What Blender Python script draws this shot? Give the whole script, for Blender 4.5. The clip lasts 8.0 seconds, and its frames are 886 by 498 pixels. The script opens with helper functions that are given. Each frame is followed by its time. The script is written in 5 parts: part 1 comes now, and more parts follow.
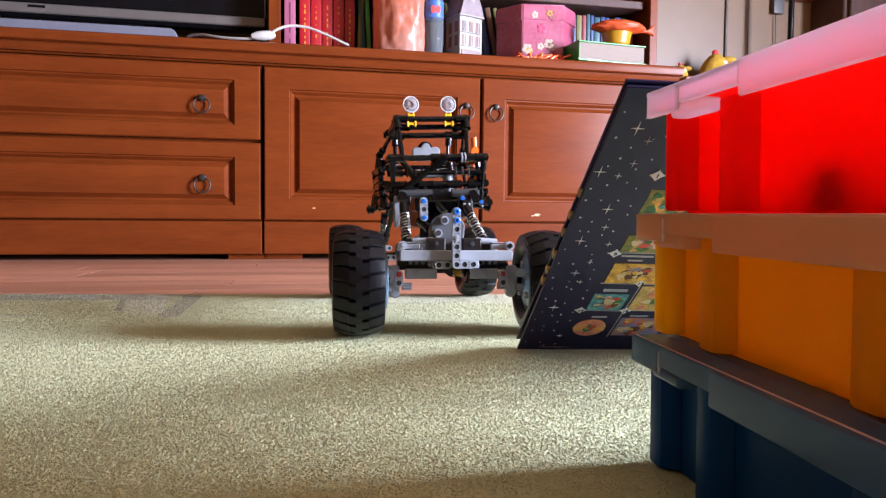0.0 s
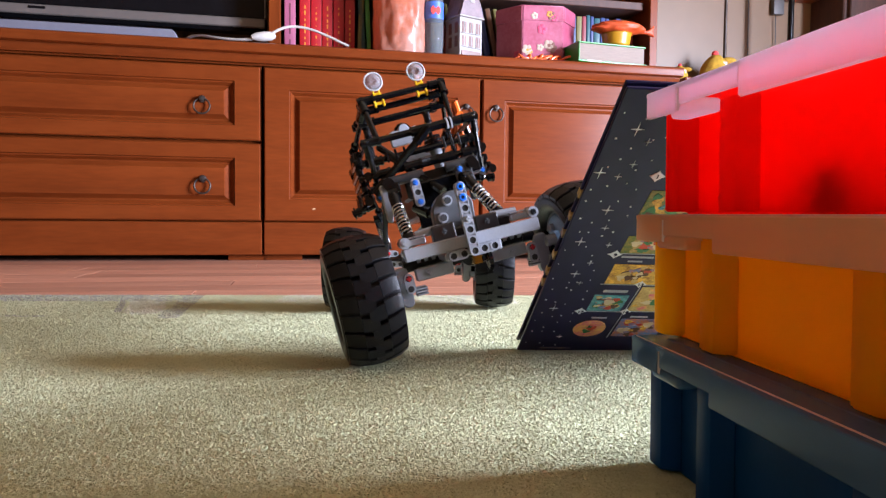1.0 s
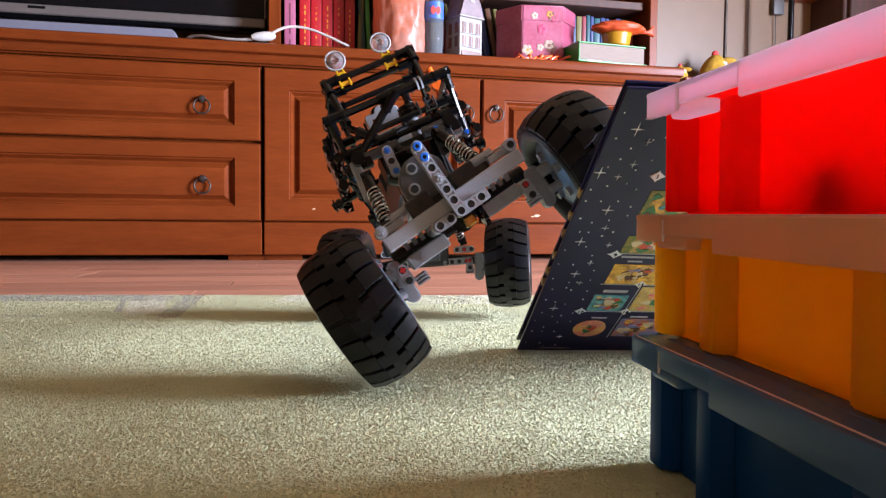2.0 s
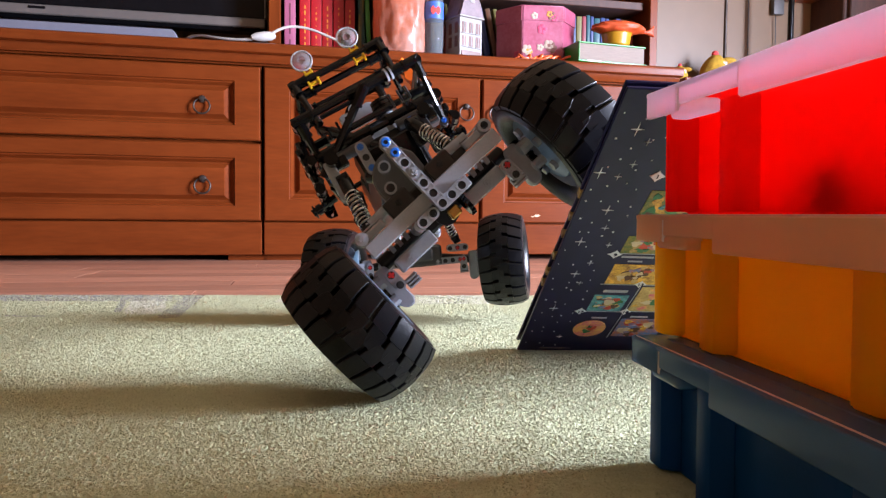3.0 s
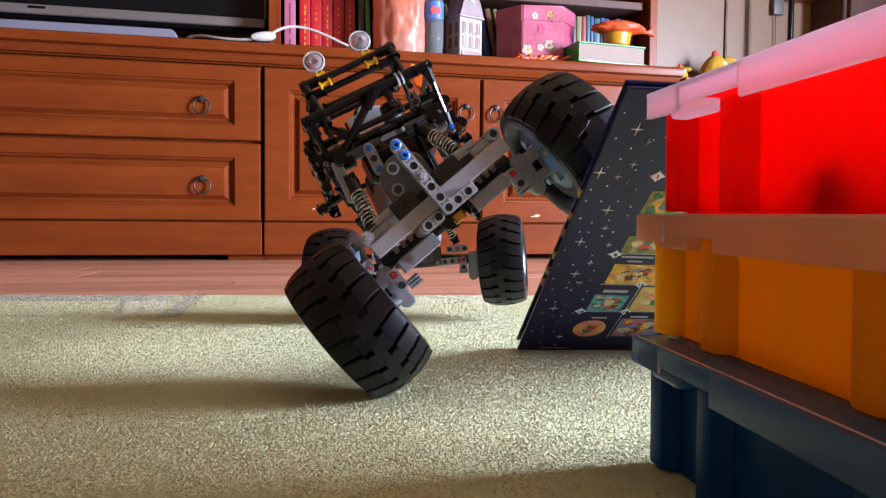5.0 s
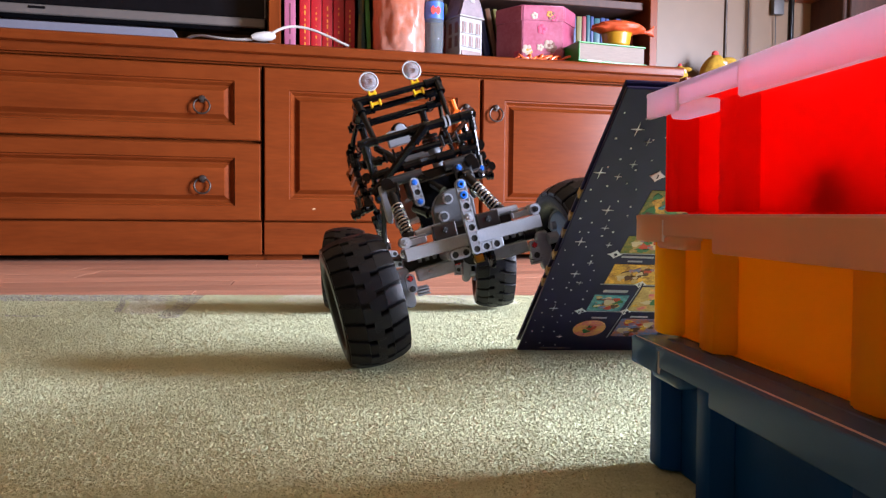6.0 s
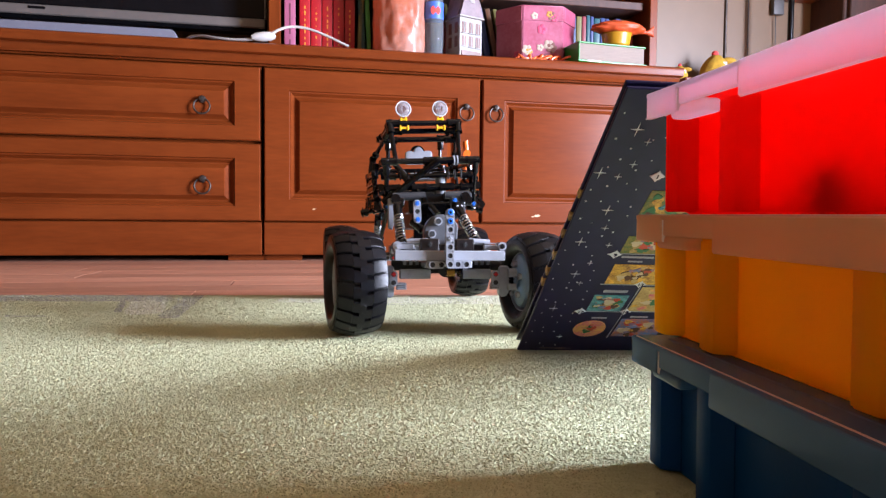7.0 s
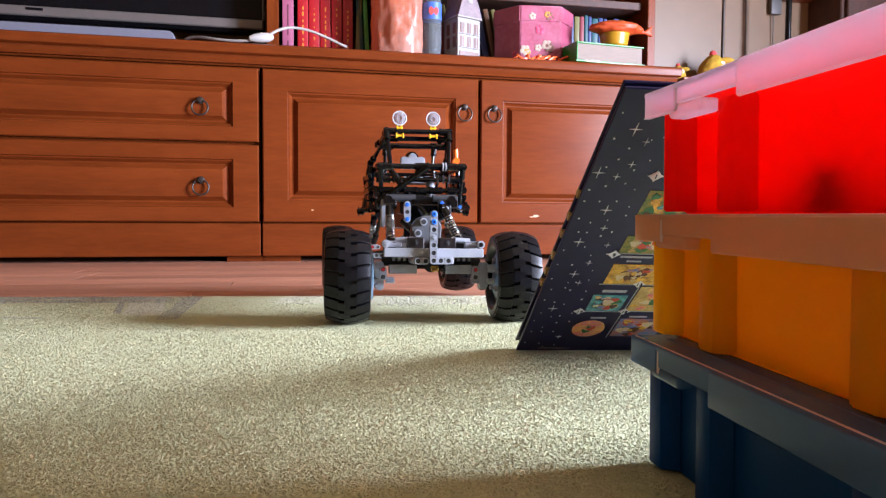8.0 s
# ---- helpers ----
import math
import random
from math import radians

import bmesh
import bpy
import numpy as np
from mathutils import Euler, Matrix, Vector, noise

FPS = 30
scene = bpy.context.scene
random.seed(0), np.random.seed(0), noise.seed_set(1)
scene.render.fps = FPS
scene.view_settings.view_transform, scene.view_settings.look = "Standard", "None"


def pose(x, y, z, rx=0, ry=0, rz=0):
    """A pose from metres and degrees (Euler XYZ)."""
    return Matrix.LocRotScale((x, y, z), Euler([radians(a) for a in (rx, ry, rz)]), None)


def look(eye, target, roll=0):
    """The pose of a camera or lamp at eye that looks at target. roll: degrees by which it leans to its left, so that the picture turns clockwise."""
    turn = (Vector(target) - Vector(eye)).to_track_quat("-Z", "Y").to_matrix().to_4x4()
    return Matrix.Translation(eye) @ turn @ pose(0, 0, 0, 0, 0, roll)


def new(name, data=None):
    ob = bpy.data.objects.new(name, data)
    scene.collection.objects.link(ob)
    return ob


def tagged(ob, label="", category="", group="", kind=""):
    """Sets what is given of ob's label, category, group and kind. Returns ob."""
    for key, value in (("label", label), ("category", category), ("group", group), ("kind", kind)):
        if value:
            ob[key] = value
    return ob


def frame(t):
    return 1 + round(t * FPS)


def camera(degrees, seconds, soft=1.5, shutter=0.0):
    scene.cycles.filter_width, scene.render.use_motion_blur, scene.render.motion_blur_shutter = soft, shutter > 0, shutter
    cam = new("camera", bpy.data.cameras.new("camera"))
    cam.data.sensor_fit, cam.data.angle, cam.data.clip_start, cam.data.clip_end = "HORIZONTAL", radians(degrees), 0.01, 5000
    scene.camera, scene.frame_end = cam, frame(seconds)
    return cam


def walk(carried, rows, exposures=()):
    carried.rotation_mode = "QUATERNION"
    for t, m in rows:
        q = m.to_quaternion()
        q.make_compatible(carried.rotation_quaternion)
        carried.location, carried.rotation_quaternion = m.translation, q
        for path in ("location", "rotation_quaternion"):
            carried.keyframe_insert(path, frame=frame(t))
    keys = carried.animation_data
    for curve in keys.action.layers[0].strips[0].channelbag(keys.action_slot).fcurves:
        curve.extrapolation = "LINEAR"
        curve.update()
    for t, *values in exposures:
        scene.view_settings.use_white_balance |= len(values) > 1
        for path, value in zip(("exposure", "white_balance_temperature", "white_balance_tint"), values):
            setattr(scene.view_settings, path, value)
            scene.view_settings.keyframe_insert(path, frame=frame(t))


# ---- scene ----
cam = camera(65, 8.0, soft=1.3, shutter=0.4)
EYE = (0.0, 0.0, 0.1155)


def eye_pose(down, roll, left=0.0):
    """The camera on its support: degrees of downward tilt, lean and turn to the left."""
    return Matrix.Translation(EYE) @ pose(0, 0, 0, 0, 0, left) @ pose(0, 0, 0, 90 - down, 0, 0) @ pose(0, 0, 0, 0, 0, roll)


walk(cam, [(0.0, eye_pose(2.87, 0.56)), (0.5, eye_pose(2.83, 0.56)), (1.0, eye_pose(2.80, 0.56)), (4.0, eye_pose(2.80, 0.56)),
           (6.5, eye_pose(2.80, 0.56)), (7.0, eye_pose(2.79, 0.55)), (7.5, eye_pose(2.77, 0.52, -0.03)), (8.0, eye_pose(2.75, 0.36, -0.10))],
     exposures=((0.0, 0.09), (8.0, 0.09)))

# ---- light: a tall window at the side of the room ----
CAB = Matrix.Translation((-0.3889, 1.8189, 0)) @ pose(0, 0, 0, 0, 0, 12.07)   # front of the cabinet: x along it, y into it
FLOOR = -0.008
WIN_Y0, WIN_Y1, WIN_Z0, WIN_Z1, WIN_X = -2.35, -1.40, 0.12, 1.28, 2.4

world = bpy.data.worlds.new("world")
scene.world = world
world.use_nodes = True
wn = world.node_tree.nodes
sky = wn.new("ShaderNodeTexSky")
sky.sky_type, sky.sun_disc, sky.sun_elevation, sky.sun_rotation = "NISHITA", False, radians(35), radians(60)
wn["Background"].inputs["Strength"].default_value = 0.10
world.node_tree.links.new(sky.outputs[0], wn["Background"].inputs["Color"])

lamp = bpy.data.lights.new("window_light", "AREA")
lamp.shape, lamp.size, lamp.size_y, lamp.energy, lamp.color = "RECTANGLE", WIN_Y1 - WIN_Y0, WIN_Z1 - WIN_Z0, 415, (0.815, 0.88, 1.13)
wl = new("window_light", lamp)
wl.matrix_world = CAB @ look((WIN_X + 0.02, (WIN_Y0 + WIN_Y1) / 2, (WIN_Z0 + WIN_Z1) / 2), (0, (WIN_Y0 + WIN_Y1) / 2, (WIN_Z0 + WIN_Z1) / 2))


# ---- materials ----
def mat(name, color, rough=0.5, metal=0.0, vary=0.0, scale=30.0, bump=0.0, bump_scale=200.0, stretch=(1, 1, 1), color2=None, **extra):
    """A Principled material with colour varied by noise at two scales and a fine relief."""
    m = bpy.data.materials.new(name)
    m.use_nodes = True
    nt = m.node_tree
    nodes, links = nt.nodes, nt.links
    p = nodes["Principled BSDF"]
    p.inputs["Base Color"].default_value = (*color, 1)
    p.inputs["Roughness"].default_value = rough
    p.inputs["Metallic"].default_value = metal
    for key, value in extra.items():
        p.inputs[key.replace("_", " ")].default_value = value
    co = nodes.new("ShaderNodeTexCoord")
    mp = nodes.new("ShaderNodeMapping")
    mp.inputs["Scale"].default_value = stretch
    links.new(co.outputs["Object"], mp.inputs["Vector"])
    if vary or color2:
        a, b = nodes.new("ShaderNodeTexNoise"), nodes.new("ShaderNodeTexNoise")
        a.inputs["Scale"].default_value, a.inputs["Detail"].default_value = scale, 5
        b.inputs["Scale"].default_value, b.inputs["Detail"].default_value = scale * 7, 3
        links.new(mp.outputs[0], a.inputs["Vector"])
        links.new(mp.outputs[0], b.inputs["Vector"])
        add = nodes.new("ShaderNodeMath")
        add.operation = "MULTIPLY_ADD"
        add.inputs[1].default_value = 0.6
        links.new(a.outputs["Fac"], add.inputs[0])
        half = nodes.new("ShaderNodeMath")
        half.operation = "MULTIPLY"
        half.inputs[1].default_value = 0.4
        links.new(b.outputs["Fac"], half.inputs[0])
        links.new(half.outputs[0], add.inputs[2])
        ramp = nodes.new("ShaderNodeValToRGB")
        dark = tuple(c * (1 - vary) for c in color) if not color2 else color
        light = tuple(min(1, c * (1 + vary)) for c in color) if not color2 else color2
        ramp.color_ramp.elements[0].position, ramp.color_ramp.elements[0].color = 0.36, (*dark, 1)
        ramp.color_ramp.elements[1].position, ramp.color_ramp.elements[1].color = 0.64, (*light, 1)
        links.new(add.outputs[0], ramp.inputs[0])
        links.new(ramp.outputs[0], p.inputs["Base Color"])
    if bump:
        n = nodes.new("ShaderNodeTexNoise")
        n.inputs["Scale"].default_value, n.inputs["Detail"].default_value = bump_scale, 4
        links.new(mp.outputs[0], n.inputs["Vector"])
        bp = nodes.new("ShaderNodeBump")
        bp.inputs["Strength"].default_value, bp.inputs["Distance"].default_value = bump, 0.002
        links.new(n.outputs["Fac"], bp.inputs["Height"])
        links.new(bp.outputs[0], p.inputs["Normal"])
    return m


def translucent(m, color, amount):
    """Lets some light through a thin plastic wall."""
    nt = m.node_tree
    out = nt.nodes["Material Output"]
    t, mix = nt.nodes.new("ShaderNodeBsdfTranslucent"), nt.nodes.new("ShaderNodeMixShader")
    t.inputs["Color"].default_value = (*color, 1)
    mix.inputs[0].default_value = amount
    nt.links.new(nt.nodes["Principled BSDF"].outputs[0], mix.inputs[1])
    nt.links.new(t.outputs[0], mix.inputs[2])
    nt.links.new(mix.outputs[0], out.inputs["Surface"])
    return m


def random_tint(m, low=0.7, high=1.2):
    """Makes each object of a kind a little lighter or darker than the next."""
    nt = m.node_tree
    p = nt.nodes["Principled BSDF"]
    info, rng, mul = nt.nodes.new("ShaderNodeObjectInfo"), nt.nodes.new("ShaderNodeMapRange"), nt.nodes.new("ShaderNodeVectorMath")
    rng.inputs["To Min"].default_value, rng.inputs["To Max"].default_value = low, high
    mul.operation = "SCALE"
    nt.links.new(info.outputs["Random"], rng.inputs["Value"])
    link = p.inputs["Base Color"].links[0]
    nt.links.new(link.from_socket, mul.inputs[0])
    nt.links.new(rng.outputs[0], mul.inputs["Scale"])
    nt.links.new(mul.outputs[0], p.inputs["Base Color"])
    return m


def island_tint(m, low=0.6, high=1.3):
    """Makes each separate tuft of a mesh lighter or darker than the next."""
    nt = m.node_tree
    p = nt.nodes["Principled BSDF"]
    geo, rng, mul = nt.nodes.new("ShaderNodeNewGeometry"), nt.nodes.new("ShaderNodeMapRange"), nt.nodes.new("ShaderNodeVectorMath")
    rng.inputs["To Min"].default_value, rng.inputs["To Max"].default_value = low, high
    mul.operation = "SCALE"
    nt.links.new(geo.outputs["Random Per Island"], rng.inputs["Value"])
    link = p.inputs["Base Color"].links[0]
    nt.links.new(link.from_socket, mul.inputs[0])
    nt.links.new(rng.outputs[0], mul.inputs["Scale"])
    nt.links.new(mul.outputs[0], p.inputs["Base Color"])
    return m


CHERRY = mat("cherry_wood", (0.112, 0.0215, 0.0044), 0.30, vary=0.0, color2=(0.160, 0.033, 0.0068), scale=3, stretch=(1, 5, 7), bump=0.03, bump_scale=60, Specular_IOR_Level=0.16)
CHERRY_V = mat("cherry_wood_upright", (0.112, 0.0215, 0.0044), 0.30, color2=(0.160, 0.033, 0.0068), scale=3, stretch=(7, 5, 1), bump=0.03, bump_scale=60, Specular_IOR_Level=0.14)
WALNUT = mat("dark_wood_inside", (0.045, 0.014, 0.007), 0.6, vary=0.3, scale=8, stretch=(5, 5, 1))
GAP = mat("dark_gap", (0.012, 0.006, 0.004), 0.9, vary=0.2)
IRON = mat("antique_iron", (0.045, 0.036, 0.032), 0.40, 0.6, vary=0.3, scale=60)
# wall and ceiling tones are dark and warm to steer the bounced light
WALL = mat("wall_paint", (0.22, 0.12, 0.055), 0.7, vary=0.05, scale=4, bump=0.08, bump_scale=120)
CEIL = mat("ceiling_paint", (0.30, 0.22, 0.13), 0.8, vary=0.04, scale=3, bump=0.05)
GREY = mat("light_grey_plastic", (0.30, 0.315, 0.35), 0.24, vary=0.07, scale=90, Specular_IOR_Level=0.4)
DGREY = mat("dark_grey_plastic", (0.010, 0.0102, 0.011), 0.30, vary=0.1, scale=90, Specular_IOR_Level=0.25)
BLACK = mat("black_plastic", (0.0028, 0.0028, 0.0032), 0.17, vary=0.2, scale=90, Specular_IOR_Level=0.30)
RUBBER = mat("tyre_rubber", (0.0034, 0.0034, 0.0048), 0.32, vary=0.4, scale=45, bump=0.10, bump_scale=900, Specular_IOR_Level=0.26)
HOLE = mat("hole_shade", (0.015, 0.015, 0.016), 0.7, vary=0.2)
BLUE_PIN = mat("blue_pin", (0.008, 0.13, 0.58), 0.35, vary=0.1)
RED_PIN = mat("red_axle_end", (0.50, 0.012, 0.015), 0.35, vary=0.1)
YELLOW = mat("yellow_plastic", (0.75, 0.44, 0.01), 0.35, vary=0.08)
ORANGE = mat("orange_plastic", (0.80, 0.13, 0.01), 0.35, vary=0.08)
CLEAR = mat("clear_plastic", (0.62, 0.66, 0.72), 0.10, vary=0.05, Transmission_Weight=0.75, IOR=1.4)
STEEL = mat("spring_steel", (0.55, 0.55, 0.56), 0.25, 1.0, vary=0.1, scale=60)


# ---- mesh helpers ----
def add_box(bm, center, size, bevel=0.0, turn=None, seg=1):
    m = Matrix.Translation(center) @ (turn.to_4x4() if turn else Matrix()) @ Matrix.Diagonal((*size, 1))
    made = bmesh.ops.create_cube(bm, size=1, matrix=m)["verts"]
    if bevel:
        edges = list({e for v in made for e in v.link_edges})
        bmesh.ops.bevel(bm, geom=edges, offset=bevel, segments=seg, profile=0.6, affect="EDGES", clamp_overlap=True)
    return bm


def add_rod(bm, p, q, r, seg=10, r2=None):
    p, q = Vector(p), Vector(q)
    d = q - p
    m = Matrix.Translation((p + q) / 2) @ d.to_track_quat("Z", "Y").to_matrix().to_4x4()
    bmesh.ops.create_cone(bm, cap_ends=True, segments=seg, radius1=r, radius2=r if r2 is None else r2, depth=d.length, matrix=m)
    return bm


def add_lathe(bm, profile, seg=32, m=Matrix(), closed=False):
    """Turns (radius, height) pairs round the z axis."""
    rings = []
    for r, z in profile:
        rings.append([bm.verts.new(m @ Vector((r * math.cos(2 * math.pi * k / seg), r * math.sin(2 * math.pi * k / seg), z))) for k in range(seg)])
    pairs = list(zip(rings, rings[1:] + (rings[:1] if closed else [])))[: len(rings) - (0 if closed else 1)]
    for a, b in pairs:
        for k in range(seg):
            bm.faces.new((a[k], a[(k + 1) % seg], b[(k + 1) % seg], b[k]))
    if not closed:
        for ring, flip in ((rings[0], True), (rings[-1], False)):
            if (ring[0].co - ring[seg // 2].co).length > 1e-4:
                bm.faces.new(ring[::-1] if flip else ring)
    return bm


def add_torus(bm, R, r, m=Matrix(), seg=28, side=8):
    return add_lathe(bm, [(R + r * math.cos(2 * math.pi * k / side), r * math.sin(2 * math.pi * k / side)) for k in range(side)], seg, m, True)


def add_tube(bm, points, r, seg=8):
    """A round tube along a path."""
    points = [Vector(p) for p in points]
    rings = []
    for i, p in enumerate(points):
        d = (points[min(i + 1, len(points) - 1)] - points[max(i - 1, 0)]).normalized()
        u = d.orthogonal().normalized() if not rings else (last - d * last.dot(d)).normalized()
        last = u
        w = d.cross(u)
        rings.append([bm.verts.new(p + r * (math.cos(2 * math.pi * k / seg) * u + math.sin(2 * math.pi * k / seg) * w)) for k in range(seg)])
    for a, b in zip(rings, rings[1:]):
        for k in range(seg):
            bm.faces.new((a[k], a[(k + 1) % seg], b[(k + 1) % seg], b[k]))
    bm.faces.new(rings[0][::-1])
    bm.faces.new(rings[-1])
    return bm


def add_prism(bm, outline, y0, y1, bevel=0.0):
    """An outline in x and z, drawn out along y."""
    a = [bm.verts.new((x, y0, z)) for x, z in outline]
    b = [bm.verts.new((x, y1, z)) for x, z in outline]
    n = len(outline)
    faces = [bm.faces.new(a), bm.faces.new(b[::-1])]
    for k in range(n):
        faces.append(bm.faces.new((a[k], b[k], b[(k + 1) % n], a[(k + 1) % n])))
    bmesh.ops.recalc_face_normals(bm, faces=faces)
    if bevel:
        bmesh.ops.bevel(bm, geom=list({e for f in faces for e in f.edges}), offset=bevel, segments=1, affect="EDGES", clamp_overlap=True)
    return bm


def shaded(bm, name, material, smooth=True):
    bmesh.ops.recalc_face_normals(bm, faces=bm.faces)
    mesh = bpy.data.meshes.new(name)
    bm.to_mesh(mesh)
    bm.free()
    mesh.materials.append(material)
    if smooth:
        mesh.shade_auto_smooth(angle=radians(35)) if hasattr(mesh, "shade_auto_smooth") else mesh.set_sharp_from_angle(angle=radians(35))
    return mesh


def thing(name, bm, material, m=Matrix(), label="", category="", group="", kind=""):
    ob = new(name, shaded(bm, name, material)) if bm else new(name)
    ob.matrix_world = m
    return tagged(ob, label, category, group, kind)


def part(name, bm, material, parent, label="", m=None):
    ob = new(name, shaded(bm, name, material))
    ob.parent = parent
    if m is not None:
        ob.matrix_local = m
    return tagged(ob, label)


def node(name, parent, m=None, label=""):
    ob = new(name)
    ob.parent = parent
    if m is not None:
        ob.matrix_local = m
    return tagged(ob, label)


def B():
    return bmesh.new()


# ---- the room ----
def structure(name, bm, material, label, m=CAB):
    return thing(name, bm, material, m, label, kind="structure")


# left and front walls are unseen, set far back to weaken the fill light
X0, X1, Y0, Y1, TOP = -3.4, WIN_X, -5.0, 0.50, 2.6
WOOD_FLOOR = mat("laminate", (0.34, 0.14, 0.085), 0.40, color2=(0.50, 0.24, 0.155), scale=3.5, stretch=(1.2, 14, 1), bump=0.03, bump_scale=80)
floor_ob = structure("floor", add_box(B(), ((X0 + X1) / 2, (Y0 + Y1) / 2, FLOOR - 0.054), (X1 - X0 + 0.4, Y1 - Y0 + 0.4, 0.1)), WOOD_FLOOR, "subfloor under warm brown laminate planks")
structure("ceiling", add_box(B(), ((X0 + X1) / 2, (Y0 + Y1) / 2, TOP + 0.05), (X1 - X0 + 0.4, Y1 - Y0 + 0.4, 0.1)), CEIL, "unseen ceiling, toned dark and warm to limit bounced light")
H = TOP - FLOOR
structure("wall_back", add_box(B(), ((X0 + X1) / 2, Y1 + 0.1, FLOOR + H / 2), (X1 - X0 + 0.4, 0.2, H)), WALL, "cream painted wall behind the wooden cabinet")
structure("wall_front", add_box(B(), ((X0 + X1) / 2, Y0 - 0.1, FLOOR + H / 2), (X1 - X0 + 0.4, 0.2, H)), WALL, "unseen warm brown wall, kept dark to limit bounced light")
structure("wall_left", add_box(B(), (X0 - 0.1, (Y0 + Y1) / 2, FLOOR + H / 2), (0.2, Y1 - Y0, H)), WALL, "unseen warm brown wall, kept dark to limit bounced light")
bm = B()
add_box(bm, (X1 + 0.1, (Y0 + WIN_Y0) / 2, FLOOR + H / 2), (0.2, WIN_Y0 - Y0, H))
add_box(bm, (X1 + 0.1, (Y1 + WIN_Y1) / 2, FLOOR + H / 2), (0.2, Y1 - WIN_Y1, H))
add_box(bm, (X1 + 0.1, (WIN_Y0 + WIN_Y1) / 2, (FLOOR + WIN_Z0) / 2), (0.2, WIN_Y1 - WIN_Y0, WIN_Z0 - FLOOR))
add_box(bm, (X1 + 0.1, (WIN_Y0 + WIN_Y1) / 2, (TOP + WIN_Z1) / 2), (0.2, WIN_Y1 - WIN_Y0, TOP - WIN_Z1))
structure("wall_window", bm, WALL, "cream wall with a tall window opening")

# the rug lies on the planks, its far edge nearly parallel to the cabinet
CARPET = mat("rug_pile", (0.50, 0.50, 0.29), 0.95, color2=(0.62, 0.63, 0.39), scale=160, bump=0.9, bump_scale=420)
RUG = Matrix.Translation((0, 1.0, 0)) @ pose(0, 0, 0, 0, 0, 4.3)
rug = thing("rug", add_box(B(), (0, -1.1, -0.004), (2.6, 2.2, 0.008), 0.003), CARPET, RUG, "pale yellow-green short pile rug with grey stripes at its edge", "rug")


# ---- the cabinet ----
def panel_front(w, h, ix, iz, t=0.022):
    """A framed front, x across and z up from its lower left corner, its face at y = 0, with a sunk moulding round a raised field."""
    bm = B()
    steps = [(0, 0, t), (0, 0, 0.003), (0.003, 0.003, 0)] + [(ix + d, iz + d, y) for d, y in ((-0.013, 0), (-0.011, 0.004), (-0.008, 0.0045), (-0.001, 0.013), (0.003, 0.013), (0.012, 0.005), (0.014, 0.0025), (0.017, 0.002))]
    rings = [[bm.verts.new(p) for p in ((i, y, j), (w - i, y, j), (w - i, y, h - j), (i, y, h - j))] for i, j, y in steps]
    for a, b in zip(rings, rings[1:]):
        for k in range(4):
            bm.faces.new((a[k], a[(k + 1) % 4], b[(k + 1) % 4], b[k]))
    bm.faces.new(rings[-1])
    bm.faces.new(rings[0][::-1])
    return bm


def ring_pull(parent, x, z):
    bm = B()
    add_lathe(bm, [(0.001, -0.014), (0.006, -0.013), (0.0075, -0.009), (0.0045, -0.004), (0.009, -0.002), (0.0095, 0.001)], 16, pose(x, 0, z, -90))
    pull = part("handle", bm, IRON, parent, "dark antique metal ring pull")
    part("ring", add_torus(B(), 0.0195, 0.0022, pose(x, -0.0085, z - 0.0185, 84)), IRON, pull)
    return pull


Z_BASE, Z_D, Z_M, Z_T, Z_W = 0.006, 0.093, 0.2975, 0.495, 0.545
unit = thing("drawer_unit", None, None, CAB, "cherry-stained wooden drawer unit with two panelled drawers", "cabinet")
part("body", add_box(B(), (-0.581, 0.24, (Z_BASE + Z_T) / 2 + 0.004), (0.996, 0.43, Z_T - Z_BASE - 0.008), 0.001), CHERRY, unit)
part("plinth", add_box(B(), (-0.581, 0.018, (Z_BASE + Z_D) / 2), (0.996, 0.02, Z_D - Z_BASE - 0.002), 0.002), CHERRY, unit)
for z0, z1 in ((Z_D + 0.003, Z_M - 0.004), (Z_M + 0.004, Z_T - 0.006)):
    d = part("drawer", panel_front(0.99, z1 - z0, 0.076, 0.050), CHERRY, unit, m=pose(-1.076, 0, z0))
    ring_pull(d, 0.848, (z1 - z0) / 2 + 0.007)
    ring_pull(d, 0.142, (z1 - z0) / 2 + 0.007)

cup = thing("cupboard", None, None, CAB, "cherry-stained wooden cupboard with two panelled doors", "cabinet")
part("body", add_box(B(), (0.5045, 0.24, (Z_BASE + Z_T) / 2 + 0.004), (1.165, 0.43, Z_T - Z_BASE - 0.008), 0.001), CHERRY, cup)
part("plinth", add_box(B(), (0.5045, 0.018, (Z_BASE + Z_D) / 2), (1.165, 0.02, Z_D - Z_BASE - 0.002), 0.002), CHERRY, cup)
for x, hx in ((-0.0765, 0.535), (0.5055, 0.037)):
    d = part("door", panel_front(0.574, Z_T - Z_D - 0.009, 0.076, 0.068), CHERRY, cup, m=pose(x, 0, Z_D + 0.003))
    ring_pull(d, hx, 0.315)
CHIP = mat("bare_chipped_wood", (0.55, 0.38, 0.24), 0.7, vary=0.2, scale=200)
rs = random.Random(2)
for x, z, w, h in ((0.668, 0.116, 0.011, 0.0045), (0.655, 0.1135, 0.006, 0.002), (0.05, 0.128, 0.005, 0.002)):
    part("chip", add_prism(B(), [(x + w * rs.uniform(0.6, 1) * math.cos(a), z + h * rs.uniform(0.6, 1) * math.sin(a)) for a in np.linspace(0, 2 * math.pi, 11, endpoint=False)], -0.0004, 0.001), CHIP, cup, "small pale chip in the varnish")
